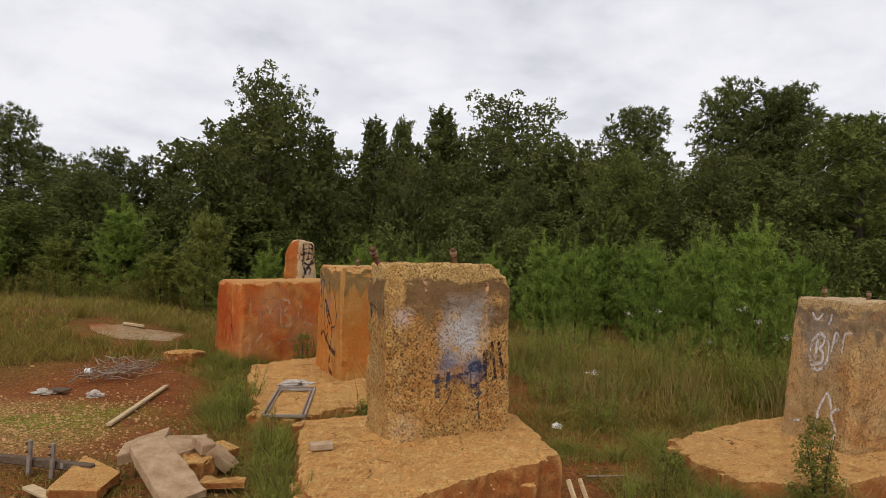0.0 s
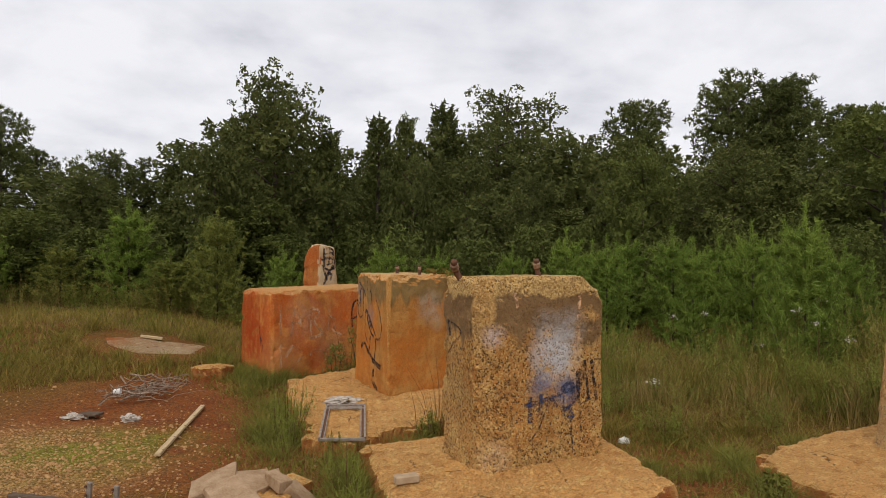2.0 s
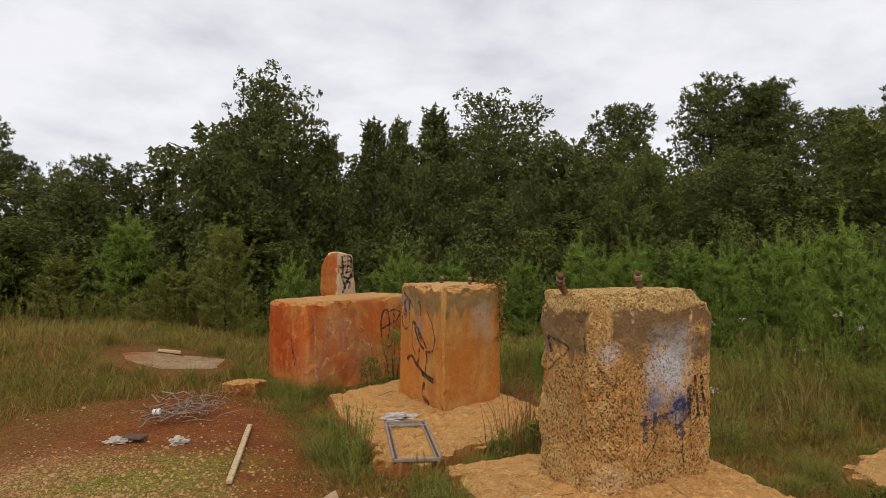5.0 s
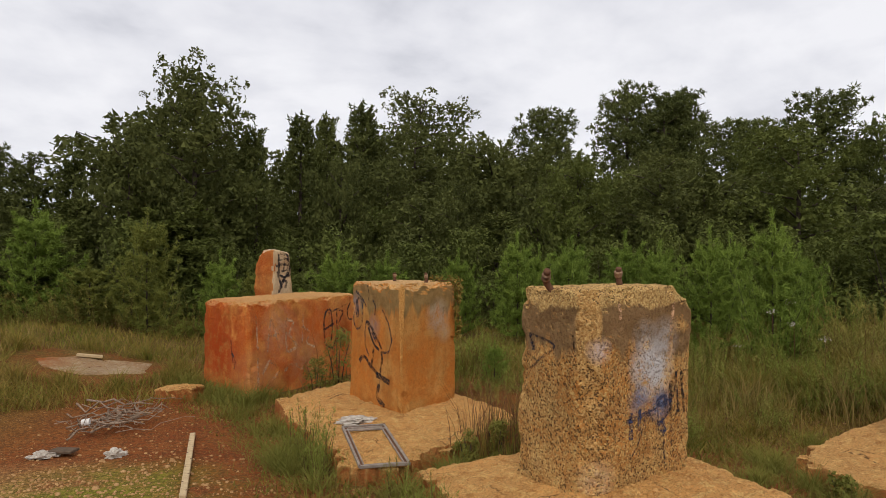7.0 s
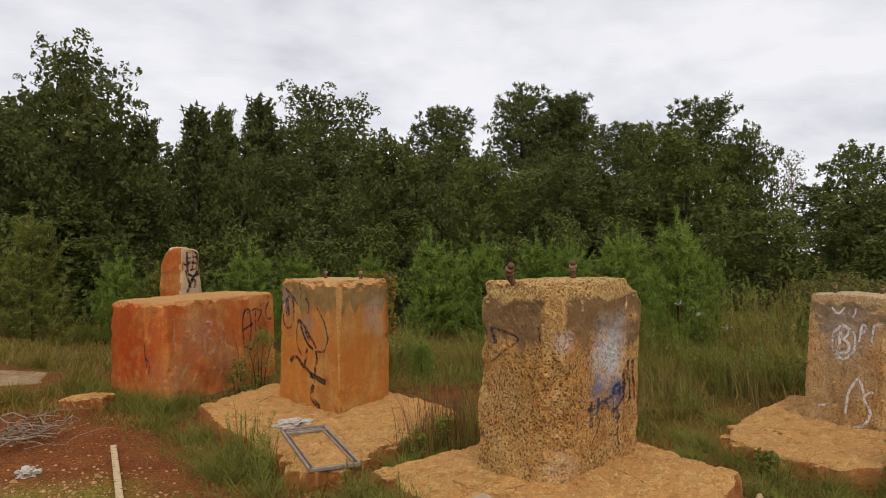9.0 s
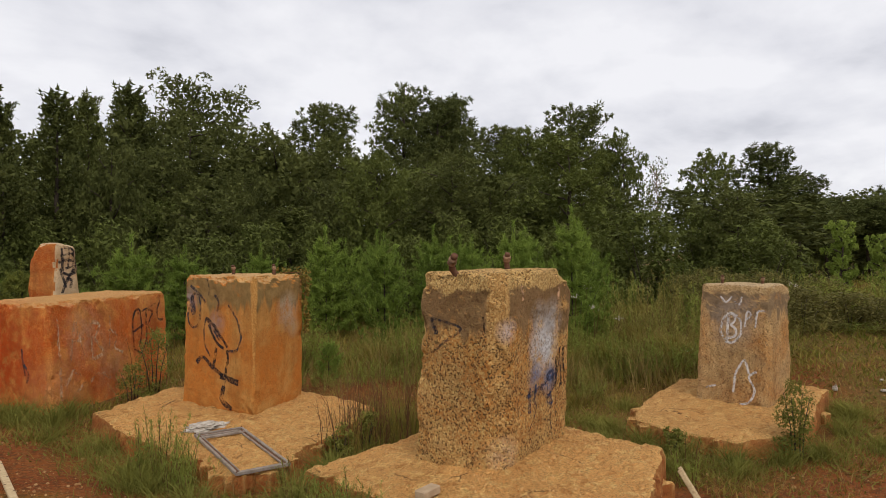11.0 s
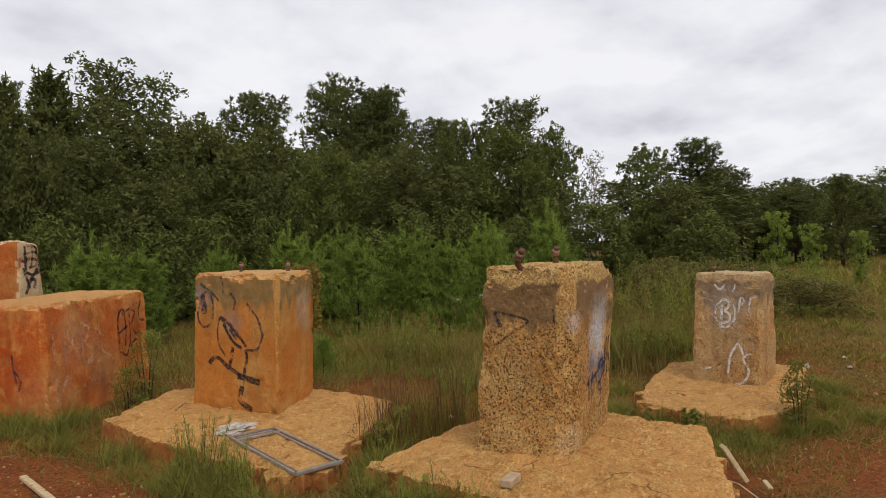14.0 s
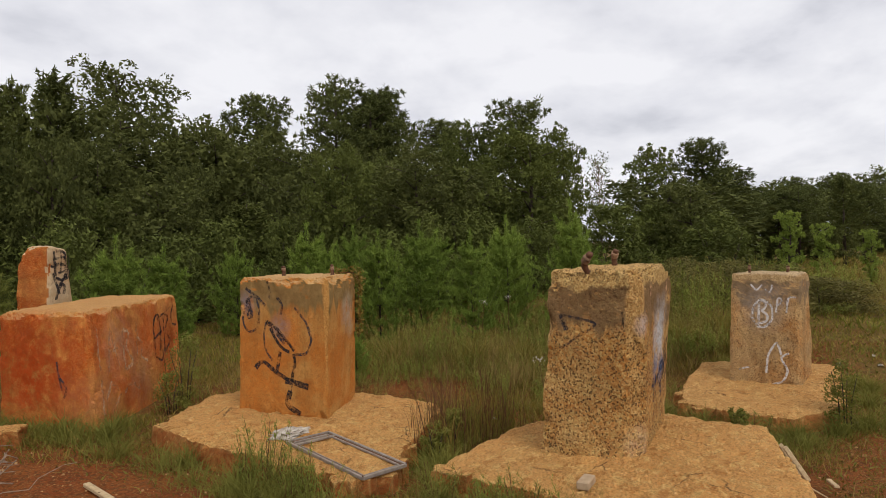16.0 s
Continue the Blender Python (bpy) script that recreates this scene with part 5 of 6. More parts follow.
plant("mass", 20.6, 22.4, 5.2, 4.4)
plant("bare", 21.2, 19.9, 5.8, 1.7)
plant("pale", 20.6, 17.2, 6.0, 3.0)
plant("pine", 22.5, 15.7, 6.5, 3.2)
plant("pine", 24.4, 15.4, 5.4, 2.8)
plant("pine", 31.3, 17.3, 4.9, 2.9)
plant("pine", 34.0, 16.5, 4.8, 3.0)
plant("pine", 34.2, 15.5, 4.9, 2.6)
plant("cedar", 31.5, 12.7, 4.9, 2.6)
plant("pine", 33.4, 12.3, 4.9, 2.8)
plant("oak", 12.4, 33.0, 7.1, 3.8)
plant("pale", 12.6, 25.5, 5.9, 3.8)
plant("oak", 14.3, 23.4, 5.4, 3.2)
plant("pale", 13.2, 27.5, 5.8, 3.6)
# rows behind and before that close the wood
for k in range(30):
    a = radians(-52 + k * 3.8)
    d = (27.0 if k < 13 else 33.0 if k < 22 else 27.0) + 2.0 * math.sin(k * 2.3)
    if a < radians(61) and k not in (26, 27, 28):
        plant("mass", -2 + d * math.sin(a), 2.3 + d * math.cos(a), (4.1 if k < 11 else 7.6 if k < 22 else 5.0) + 0.8 * math.sin(k * 1.7), 6.4 + 0.7 * math.sin(k * 3.1))
for k in range(33):
    a = radians(-52 + k * 3.45)
    d = (21.5 if k < 14 else 25.5 if k < 23 else 22.0) + 1.6 * math.sin(k * 2.9)
    if a < radians(60) and k not in (29, 30, 31):
        plant(("oak", "cedar", "mass", "pale", "mass")[k % 5], -2 + d * math.sin(a), 2.3 + d * math.cos(a), (3.7 if k < 12 else 4.9) + 1.1 * math.sin(k * 2.3), 3.1 + 0.5 * math.sin(k * 2.1))
for k in range(22):
    a = radians(60 + k * 1.7)
    d = 34 + k * 2.2 + 3 * math.sin(k * 2.7)
    plant(("far", "mass", "far")[k % 3], -2 + d * math.sin(a), 2.3 + d * math.cos(a), 1.7 + d * 0.078 + 0.5 * math.sin(k * 3.3), 4.5 + k * 0.15)
for k in range(50):
    a = radians(-55 + k * 2.35)
    d = (20.5 if k < 22 else 21.5 if k < 36 else 19.5) + 1.2 * math.sin(k * 1.9)
    plant("shrub", -2 + d * math.sin(a), 2.3 + d * math.cos(a), 2.4 + 0.7 * math.sin(k * 2.7), 2.4 + 0.4 * math.sin(k * 1.3))
# young pines
plant("young", -7.4, 20.0, 3.4, 2.1)
plant("dull", -4.7, 18.6, 3.2, 1.8)
plant("young", -3.1, 18.8, 2.3, 1.3)
plant("dull", -8.9, 19.4, 2.3, 1.7)
plant("dull", -6.0, 19.0, 2.0, 1.9)
plant("dull", -2.2, 19.4, 2.0, 1.6)
plant("young", -12.4, 20.0, 2.4, 1.6)
plant("young", -10.5, 19.0, 2.6, 1.5)
plant("young", -10.1, 20.5, 2.1, 1.5)
plant("young", -0.4, 17.4, 2.5, 1.8)
plant("young", 1.0, 18.6, 2.3, 1.5)
plant("young", 5.2, 18.5, 2.5, 1.6)
plant("young", 6.2, 18.5, 2.7, 1.7)
plant("young", 6.2, 15.8, 2.7, 1.6)
plant("young", 5.5, 13.4, 2.4, 1.2)
plant("young", 6.7, 13.4, 2.7, 1.5)
plant("young", 6.5, 11.5, 2.9, 1.4)
plant("young", 7.6, 12.0, 2.3, 1.3)
plant("young", 4.3, 17.9, 2.8, 1.7)
plant("young", 4.4, 15.2, 2.5, 1.5)
plant("young", 8.2, 14.6, 2.6, 1.5)
plant("young", 3.2, 19.5, 2.4, 1.5)
plant("young", 8.0, 17.0, 2.5, 1.6)
plant("sapling", 15.0, 10.0, 2.8, 0.85)
plant("sapling", 15.2, 9.2, 2.4, 0.7)
plant("sapling", 18.0, 8.7, 2.2, 0.65)


# scrub and weeds in the field east of the piers and before the young pines
for x, y, h in ((9.6, 8.5, 1.2), (10.4, 8.0, 1.1), (11.1, 7.6, 1.0), (10.2, 9.4, 1.35), (10.7, 10.6, 1.4), (11.3, 11.4, 1.5), (9.7, 11.0, 1.4), (12.0, 9.2, 1.3), (12.4, 10.6, 1.4)):
    plant("scrub", x, y, h, 1.5)
for k in range(30):
    x, y = 6.6 + 0.26 * k + 0.6 * math.sin(k * 2.1), 11.2 - 0.09 * k + 1.1 * math.sin(k * 3.7)
    plant("bush", x, y, 1.45 + 0.35 * math.sin(k * 1.9), 1.3 + 0.3 * math.sin(k * 2.6))
for k in range(16):
    x, y = 6.0 + 0.3 * k + 0.4 * math.sin(k * 1.7), 9.0 - 0.05 * k + 0.5 * math.sin(k * 5.1)
    plant("bush", x, y, 0.75 + 0.2 * math.sin(k * 2.9), 1.1 + 0.3 * math.sin(k * 2.2))
for k in range(34):
    x, y = 1.2 + 0.17 * k + 0.5 * math.sin(k * 2.9), 14.6 - 0.155 * k + 0.8 * math.sin(k * 4.1)
    plant("bush", x, y, 0.88 + 0.28 * math.sin(k * 2.3), 0.9 + 0.25 * math.sin(k * 1.7))
for k in range(26):
    x, y = 2.6 + 0.18 * k + 0.4 * math.sin(k * 3.3), 10.4 - 0.03 * k + 0.9 * math.sin(k * 2.2)
    plant("bush", x, y, 0.50 + 0.16 * math.sin(k * 2.9), 0.75 + 0.2 * math.sin(k * 1.3))
for k in range(14):
    x, y = 0.9 + 0.22 * k, 12.2 - 0.1 * k + 0.6 * math.sin(k * 4.7)
    plant("bush", x, y, 0.42 + 0.14 * math.sin(k * 2.1), 0.6 + 0.15 * math.sin(k * 1.7))
for k in range(30):
    x, y = -15.5 + 0.47 * k, 19.3 + 0.8 * math.sin(k * 2.3)
    plant("bush", x, y, 0.85 + 0.3 * math.sin(k * 3.1) + max(0.0, lie(x, y)) * 0.8, 1.4 + 0.3 * math.sin(k * 2.7))


def flower(x, y, h, seed):
    """A tall stalk with a flat head of small white flowers."""
    global rng
    rng = np.random.default_rng(seed)
    z = lie(x, y)
    ob = thing("white_flower", (x, y, z), "tall weed with small white flower heads", "flower", "white flowers")
    top = Vector((x + rng.normal() * 0.05, y + rng.normal() * 0.05, z + h))
    part("stem", tube([(x, y, z - 0.02), top], 0.005, 4, 0.003), M_STEM, ob)
    n = 22
    at = np.array(top) + rng.normal(size=(n, 3)) * np.array([0.045, 0.045, 0.022])
    v, q = blade_arrays(at, 0.012 * rng.uniform(0.7, 1.3, n), rng.normal(size=(n, 3)) * 0.8 + np.array([0, -0.6, 1.0]), 0.9)
    tagged(part("flower_head", fast_mesh("flower_head", v, (), q), M_RAG, ob), "small white flowers", kind="stuff")


for k, (x, y, h) in enumerate(((5.0, 12.0, 1.12), (5.5, 11.3, 0.62), (6.0, 11.0, 1.15), (6.1, 10.6, 0.95), (6.6, 11.2, 1.2), (4.4, 12.2, 1.05), (6.3, 10.2, 0.7), (10.8, 9.2, 0.8), (11.3, 9.4, 0.75), (3.2, 9.8, 0.55))):
    flower(x, y, h, 300 + k)


# ---- grass ----
def grass_field(name, label, count, spots, height, width, mat, lean=0.35):
    """Blades of grass as one mass; spots gives the places and how tall each blade stands."""
    global rng
    x, y, h = spots(count)
    n = len(x)
    z = np.array([lie(a, b) for a, b in zip(x, y)])
    tall = height * h * rng.uniform(0.55, 1.15, n)
    a = rng.uniform(0, 2 * math.pi, n)
    side = np.stack([np.cos(a), np.sin(a), np.zeros(n)], 1) * (width * rng.uniform(0.6, 1.3, n))[:, None]
    tilt = rng.normal(size=(n, 3)) * lean
    tilt[:, 2] = 0
    base = np.stack([x, y, z - 0.01], 1)
    mid = base + (np.array([0, 0, 0.6]) + tilt * 0.4) * tall[:, None]
    tip = base + (np.array([0, 0, 1.0]) + tilt * 1.1) * tall[:, None]
    v = np.stack([base - side, base + side, mid + side * 0.75, mid - side * 0.75, tip], 1).reshape(-1, 3)
    i = np.arange(n)[:, None] * 5
    ob = part(name, fast_mesh(name, v, i + np.array([0, 1, 2, 3]), i + np.array([3, 2, 4])), mat)
    return tagged(ob, label, "grass", kind="stuff")


def clear_of(x, y):
    """Which places are free of slabs and piers."""
    ok = np.ones(len(x), bool)
    for cx, cy, r in ((0.75, 6.7, 1.45), (0.6, 7.6, 0.9), (1.5, 6.3, 0.75), (-0.4, 10.9, 1.3), (-0.9, 9.6, 0.55), (0.5, 10.9, 0.8), (-1.5, 11.3, 0.5), (4.3, 7.0, 1.15), (-1.9, 14.1, 1.3), (-5.2, 14.2, 0.95), (-4.4, 14.2, 0.7), (-4.6, 13.5, 0.6)):
        ok &= np.hypot(x - cx, y - cy) > r
    return ok


def patchy(x, y, scale, seed):
    return np.array([noise.fractal(Vector((a * scale + seed, b * scale, seed)), 0.8, 2.0, 3) for a, b in zip(x, y)])


def bare(x, y):
    """How bare the clay lies, 0 to 1."""
    b = np.exp(-(((x + 4.2) / 1.9) ** 2 + ((y - 9.6) / 3.0) ** 2) ** 2)
    b = np.maximum(b, np.exp(-(((x + 6.5) / 2.2) ** 2 + ((y - 7.0) / 3.0) ** 2) ** 2))
    b = np.maximum(b, 0.85 * np.exp(-(((x - 5.2) / 2.2) ** 2 + ((y - 3.8) / 1.3) ** 2) ** 2))
    return np.maximum(b, 0.6 * np.exp(-(((x - 2.4) / 2.5) ** 2 + ((y - 12.0) / 1.2) ** 2)))


def scatter(x0, x1, y0, y1, threshold, seed, grow=0.6):
    def spots(count):
        x, y = rng.uniform(x0, x1, count), rng.uniform(y0, y1, count)
        p = patchy(x, y, 0.55, seed)
        keep = (p - 1.5 * bare(x, y) > threshold - rng.uniform(0, 0.5, count)) & clear_of(x, y)
        x, y, p = x[keep], y[keep], p[keep]
        return x, y, np.clip(0.7 + grow * p, 0.35, 1.5)
    return spots


def tufts(places, spread, tall=1.0):
    """Thick clumps round given places."""
    def spots(count):
        p = np.array(places)
        k = rng.integers(0, len(p), count)
        r = np.abs(rng.normal(size=count)) * spread
        a = rng.uniform(0, 2 * math.pi, count)
        x, y = p[k, 0] + np.cos(a) * r, p[k, 1] + np.sin(a) * r
        keep = clear_of(x, y)
        return x[keep], y[keep], np.clip(tall * (1.15 - 0.35 * r[keep] / spread), 0.3, 1.6)
    return spots


grass_field("grass", "short olive and brown grass over the clay", 66000, scatter(-9, 8, 5.0, 14, 0.02, 3.0), 0.10, 0.006, M_GRASS, 0.75)
grass_field("dry_grass", "dry straw-coloured grass among the green", 9000, scatter(-9, 9, 5.0, 16, 0.10, 8.0), 0.20, 0.004, M_STRAW, 0.55)
grass_field("field_grass", "tall field grass before the wood", 62000, scatter(-16, 14, 12.0, 22, -0.05, 5.0), 0.21, 0.008, M_FIELD, 0.5)
grass_field("field_grass", "tall dry grass before the wood", 7000, scatter(-16, 14, 12.5, 22, 0.0, 11.0), 0.36, 0.006, M_STRAW, 0.4)
grass_field("field_grass", "long grass in the field east of the piers", 40000, scatter(5.5, 26, 4.0, 14, -0.10, 6.0), 0.15, 0.012, M_FIELD, 0.7)
grass_field("field_grass", "dry grass in the far field", 15000, scatter(16, 60, 2.0, 22, -0.3, 16.0), 0.26, 0.03, M_FIELD, 0.6)
grass_field("tall_grass", "rank green grass round the slabs", 4600, tufts(((-2.0, 10.6), (-1.95, 9.6), (-2.05, 9.2), (-0.3, 8.5), (-0.1, 8.9), (0.4, 9.0), (-2.7, 12.3), (-3.3, 13.2), (-2.2, 12.2), (-1.0, 13.2), (1.2, 9.6), (-2.4, 11.8), (-0.95, 7.9), (-0.85, 7.2), (-0.75, 6.5), (-0.65, 5.9)), 0.22), 0.26, 0.004, M_WEED, 0.8)
grass_field("tall_grass", "rank green grass round the eastern footing", 4200, tufts(((2.6, 6.6), (2.9, 6.1), (2.7, 7.6), (3.3, 8.3), (4.4, 8.6), (5.7, 7.3), (5.8, 6.3), (4.6, 5.4), (2.2, 7.9), (6.0, 8.2)), 0.33), 0.17, 0.004, M_WEED, 0.8)
grass_field("tall_grass", "mixed grass and stalks in the middle of the field", 7500, tufts(((4.6, 10.0), (3.6, 11.2), (5.6, 9.2), (2.6, 13.0), (6.6, 8.4), (1.2, 14.2), (-0.2, 14.6), (3.2, 10.4), (2.4, 9.4), (3.0, 9.0), (4.0, 9.2)), 0.8), 0.17, 0.006, M_GRASS, 0.8)
grass_field("tall_grass", "tall green grass before the young pines", 9000, tufts(((3.4, 11.4), (4.2, 11.0), (5.0, 10.4), (5.6, 9.8), (6.4, 9.2), (7.2, 8.8), (2.6, 12.6), (4.6, 12.4), (5.8, 11.2), (6.8, 10.2), (1.6, 13.8), (3.4, 13.4)), 0.55), 0.50, 0.006, M_FIELD, 0.42)
grass_field("tall_grass", "rank green grass along the western slab edges", 2300, tufts(((-2.0, 9.5), (-1.95, 9.0), (-1.75, 8.4), (-2.2, 10.0), (-2.3, 10.6), (-2.5, 11.2), (-1.0, 7.2), (-0.95, 6.6), (-0.45, 8.42), (-2.8, 12.0), (-2.9, 12.6), (-3.3, 12.9)), 0.24), 0.24, 0.0035, M_WEED, 1.0)
grass_field("field_grass", "patchy olive grass west of the piers", 17000, scatter(-9.5, -2.7, 10.9, 14.5, 0.0, 27.0), 0.19, 0.006, M_FIELD, 0.75)
grass_field("tall_grass", "grass and weeds round the pale pad", 2200, tufts(((-6.2, 13.6), (-5.7, 13.1), (-5.0, 12.9), (-4.3, 12.9), (-3.6, 13.4), (-3.6, 14.2), (-4.2, 15.0), (-5.2, 15.3), (-6.2, 14.8)), 0.28), 0.30, 0.005, M_FIELD, 0.6)
grass_field("ground_cover", "low leafy weeds over the clay", 30000, scatter(-7, 9, 5.0, 13, 0.05, 21.0), 0.055, 0.012, M_COVER, 1.6)
grass_field("tall_grass", "fine dry stalks in the middle of the field", 2600, tufts(((4.6, 10.0), (3.6, 11.2), (5.6, 9.2), (2.6, 12.4), (4.6, 11.6), (1.6, 13.6), (3.4, 12.6), (3.2, 10.4), (6.4, 9.6)), 0.7), 0.55, 0.004, M_STRAW, 0.35)
grass_field("dry_stems", "thin reddish dry stalks between two footings", 330, tufts(((0.1, 9.0), (0.4, 9.2), (0.6, 9.0), (0.8, 9.5), (0.9, 9.0), (1.1, 8.8), (-1.2, 13.0)), 0.25), 0.98, 0.004, M_STEM, 0.16)
grass_field("tall_grass", "tall fine green-brown grass between two footings", 650, tufts(((0.1, 8.9), (0.4, 9.1), (0.7, 8.9), (0.9, 9.3), (1.1, 8.8), (1.3, 9.2)), 0.24), 0.72, 0.003, M_FIELD, 0.26)
grass_field("tall_grass", "rank green grass along the eastern footing", 2600, tufts(((3.1, 7.3), (3.0, 6.8), (3.2, 6.3), (3.6, 5.95), (4.0, 5.75), (5.0, 5.95), (5.6, 6.1), (3.2, 7.9)), 0.2), 0.24, 0.0035, M_WEED, 0.9)


def pebbles(count):
    """Small stones strewn over the gravel and the clay."""
    global rng
    rng = np.random.default_rng(77)
    k = count * 2 // 3
    x = np.concatenate([rng.normal(-4.4, 1.1, k), rng.uniform(-6, 7, count - k)])
    y = np.concatenate([rng.normal(8.1, 0.9, k), rng.uniform(5, 13, count - k)])
    keep = clear_of(x, y)
    x, y = x[keep], y[keep]
    z = np.array([lie(p, q) for p, q in zip(x, y)])
    small_stones("pebbles", "tan pebbles and gravel on red clay", x, y, z, 0.004 + 0.017 * rng.uniform(0, 1, len(x)) ** 2, M_PEBBLE)


def crumbs(tree, box, count, mat):
    """Crumbs of broken concrete strewn over a footing."""
    global rng
    rng = np.random.default_rng(count)
    x, y = rng.uniform(box[0], box[1], count), rng.uniform(box[2], box[3], count)
    found = [(p, q, tree.ray_cast(Vector((p, q, 1.0)), Vector((0, 0, -1)), 0.98)[0]) for p, q in zip(x, y)]
    found = np.array([(p, q, h.z) for p, q, h in found if h is not None])
    small_stones("concrete_crumbs", "crumbs of broken concrete on the footing", found[:, 0], found[:, 1], found[:, 2], 0.003 + 0.014 * rng.uniform(0, 1, len(found)) ** 3, mat)


def small_stones(name, label, x, y, z, r, mat):
    n = len(x)
    r = r ** 1.0 * np.where(rng.uniform(0, 1, n) > 0.96, 1.8, 1.0)
    turn = rng.uniform(0, 6.28, n)
    ring = np.arange(5) * 2 * math.pi / 5
    ax = x[:, None] + np.cos(ring + turn[:, None]) * r[:, None] * rng.uniform(0.7, 1.2, (n, 5))
    ay = y[:, None] + np.sin(ring + turn[:, None]) * r[:, None] * rng.uniform(0.6, 1.1, (n, 5))
    low = np.stack([ax, ay, (z - 0.004)[:, None] * np.ones(5)], 2)
    mid = np.stack([x[:, None] + (ax - x[:, None]) * 0.8, y[:, None] + (ay - y[:, None]) * 0.8, (z + r * 0.55)[:, None] * np.ones(5)], 2)
    top = np.stack([x, y, z + r * 0.8], 1)[:, None]
    v = np.concatenate([low, mid, top], 1).reshape(-1, 3)
    base = np.arange(n)[:, None, None] * 11
    j = np.arange(5)
    quads = (base + np.stack([j, (j + 1) % 5, 5 + (j + 1) % 5, 5 + j], 1)[None]).reshape(-1, 4)
    tris = (base + np.stack([5 + j, 5 + (j + 1) % 5, np.full(5, 10)], 1)[None]).reshape(-1, 3)
    tagged(part(name, fast_mesh(name, v, quads, tris), mat), label, "gravel", kind="stuff")


pebbles(7000)
for (tree, box), many in zip(FOOTINGS, (2600, 2200, 1500)):
    crumbs(tree, box, many, M_CRUMB)


# ---- loose things on the footings and the ground ----
def on_slab(which, x, y, lift=0.0):
    """A place on a footing's upper side."""
    hit = FOOTINGS[which][0].ray_cast(Vector((x, y, 1.0)), Vector((0, 0, -1)), 1.5)[0]
    return Vector((x, y, (hit.z if hit is not None else 0.02) + lift))


def window_frame():
    """An aluminium storm-window frame that lies on the footing: four rails, each with an inner lip across a groove, and corner screws."""
    ob = thing("window_frame", (-1.29, 8.52, 0.03), "empty dull aluminium window frame lying on the footing", "window frame")
    near = max(on_slab(1, x, y).z for x, y in ((-1.29, 8.52), (-0.80, 8.50), (-1.05, 8.6))) + 0.03
    far = max(on_slab(1, x, y).z for x, y in ((-1.29, 9.75), (-0.79, 9.72), (-1.05, 9.6))) + 0.02
    c = [Vector((-1.29, 8.52, near)), Vector((-0.79, 8.49, near)), Vector((-0.81, 9.74, far)), Vector((-1.30, 9.78, far))]
    mid = sum(c, Vector()) / 4
    for i in range(4):
        a, b = c[i], c[(i + 1) % 4]
        rail = part("rail", bar(a, b, 0.026, 0.034, bevel=0.004), M_METAL, ob)
        inward = ((mid - (a + b) / 2) - (b - a) * ((mid - (a + b) / 2).dot(b - a) / (b - a).length_squared)).normalized()
        e = (b - a).normalized() * 0.05
        part("lip", bar(a + inward * 0.046 + e + Vector((0, 0, -0.004)), b + inward * 0.046 - e + Vector((0, 0, -0.004)), 0.014, 0.022, bevel=0.003), M_METAL, rail)
        part("groove", bar(a + inward * 0.026 + e, b + inward * 0.026 - e, 0.026, 0.006, bevel=0), M_RUST, rail, "dark groove between rail and lip")
        part("screw", tube([a + Vector((0, 0, 0.016)), a + Vector((0, 0, 0.023))], 0.008, 8), M_RUST, rail)
    mid_a, mid_b = c[0].lerp(c[3], 0.90), c[1].lerp(c[2], 0.90)
    part("rail", bar(mid_a, mid_b, 0.03, 0.022, bevel=0.003), M_METAL, ob)


window_frame()


def crumple(name, at, size, seed, mat, label, category, flat=0.5):
    """A crumpled sheet of plastic or cloth."""
    if at[2] < 0.05:
        at = (at[0], at[1], lie(at[0], at[1]) + 0.01)
    bm = bmesh.new()
    bmesh.ops.create_icosphere(bm, subdivisions=4, radius=1.0)
    for v in bm.verts:
        p = v.co.copy()
        k = 1 + 0.55 * wobble(p, 1.6, seed) + 0.24 * wobble(p, 4.5, seed + 3) + 0.10 * wobble(p, 11.0, seed + 8)
        v.co = Vector((p.x * size[0] * k, p.y * size[1] * k, max(-0.15, p.z) * size[2] * k * flat * 2 + 0.01)) + Vector(at)
    ob = part(name, bm, mat, at=at)
    return tagged(ob, label, category)


crumple("plastic_sheet", tuple(on_slab(1, -1.10, 10.05)), (0.20, 0.15, 0.045), 3.0, M_RAG, "crumpled whitish plastic sheet on the footing", "plastic sheet")
crumple("rag", (-3.77, 9.86, 0.0), (0.10, 0.075, 0.06), 9.0, M_RAG, "crumpled dirty white rag on bare clay", "rag")
crumple("rag", (-4.52, 10.06, 0.0), (0.13, 0.065, 0.05), 13.0, M_RAG, "dirty grey-white rag beside dead branches", "rag")
crumple("plastic_bag", (2.40, 9.07, 0.0), (0.06, 0.05, 0.05), 19.0, M_WHITE, "small white plastic bag in the grass", "litter")
crumple("plastic_bag", (7.1, 9.3, 0.25), (0.16, 0.12, 0.07), 23.0, M_WHITE, "white plastic litter in the weeds", "litter")
crumple("plastic_bag", (6.6, 6.7, 0.02), (0.03, 0.03, 0.06), 27.0, M_RAG, "white plastic litter in the grass", "litter")
crumple("plastic_bag", (1.58, 9.43, 0.0), (0.035, 0.03, 0.035), 29.0, M_WHITE, "small white litter in the grass", "litter")
crumple("plastic_bag", (14.2, 9.0, 0.35), (0.12, 0.1, 0.1), 31.0, M_WHITE, "white litter far off in the field", "litter")
crumple("plastic_bag", (6.9, 6.2, 0.02), (0.03, 0.03, 0.025), 33.0, M_RAG, "small white litter in the grass", "litter")
crumple("plastic_bag", (7.4, 6.4, 0.02), (0.03, 0.025, 0.02), 35.0, M_RAG, "small white litter in the grass", "litter")


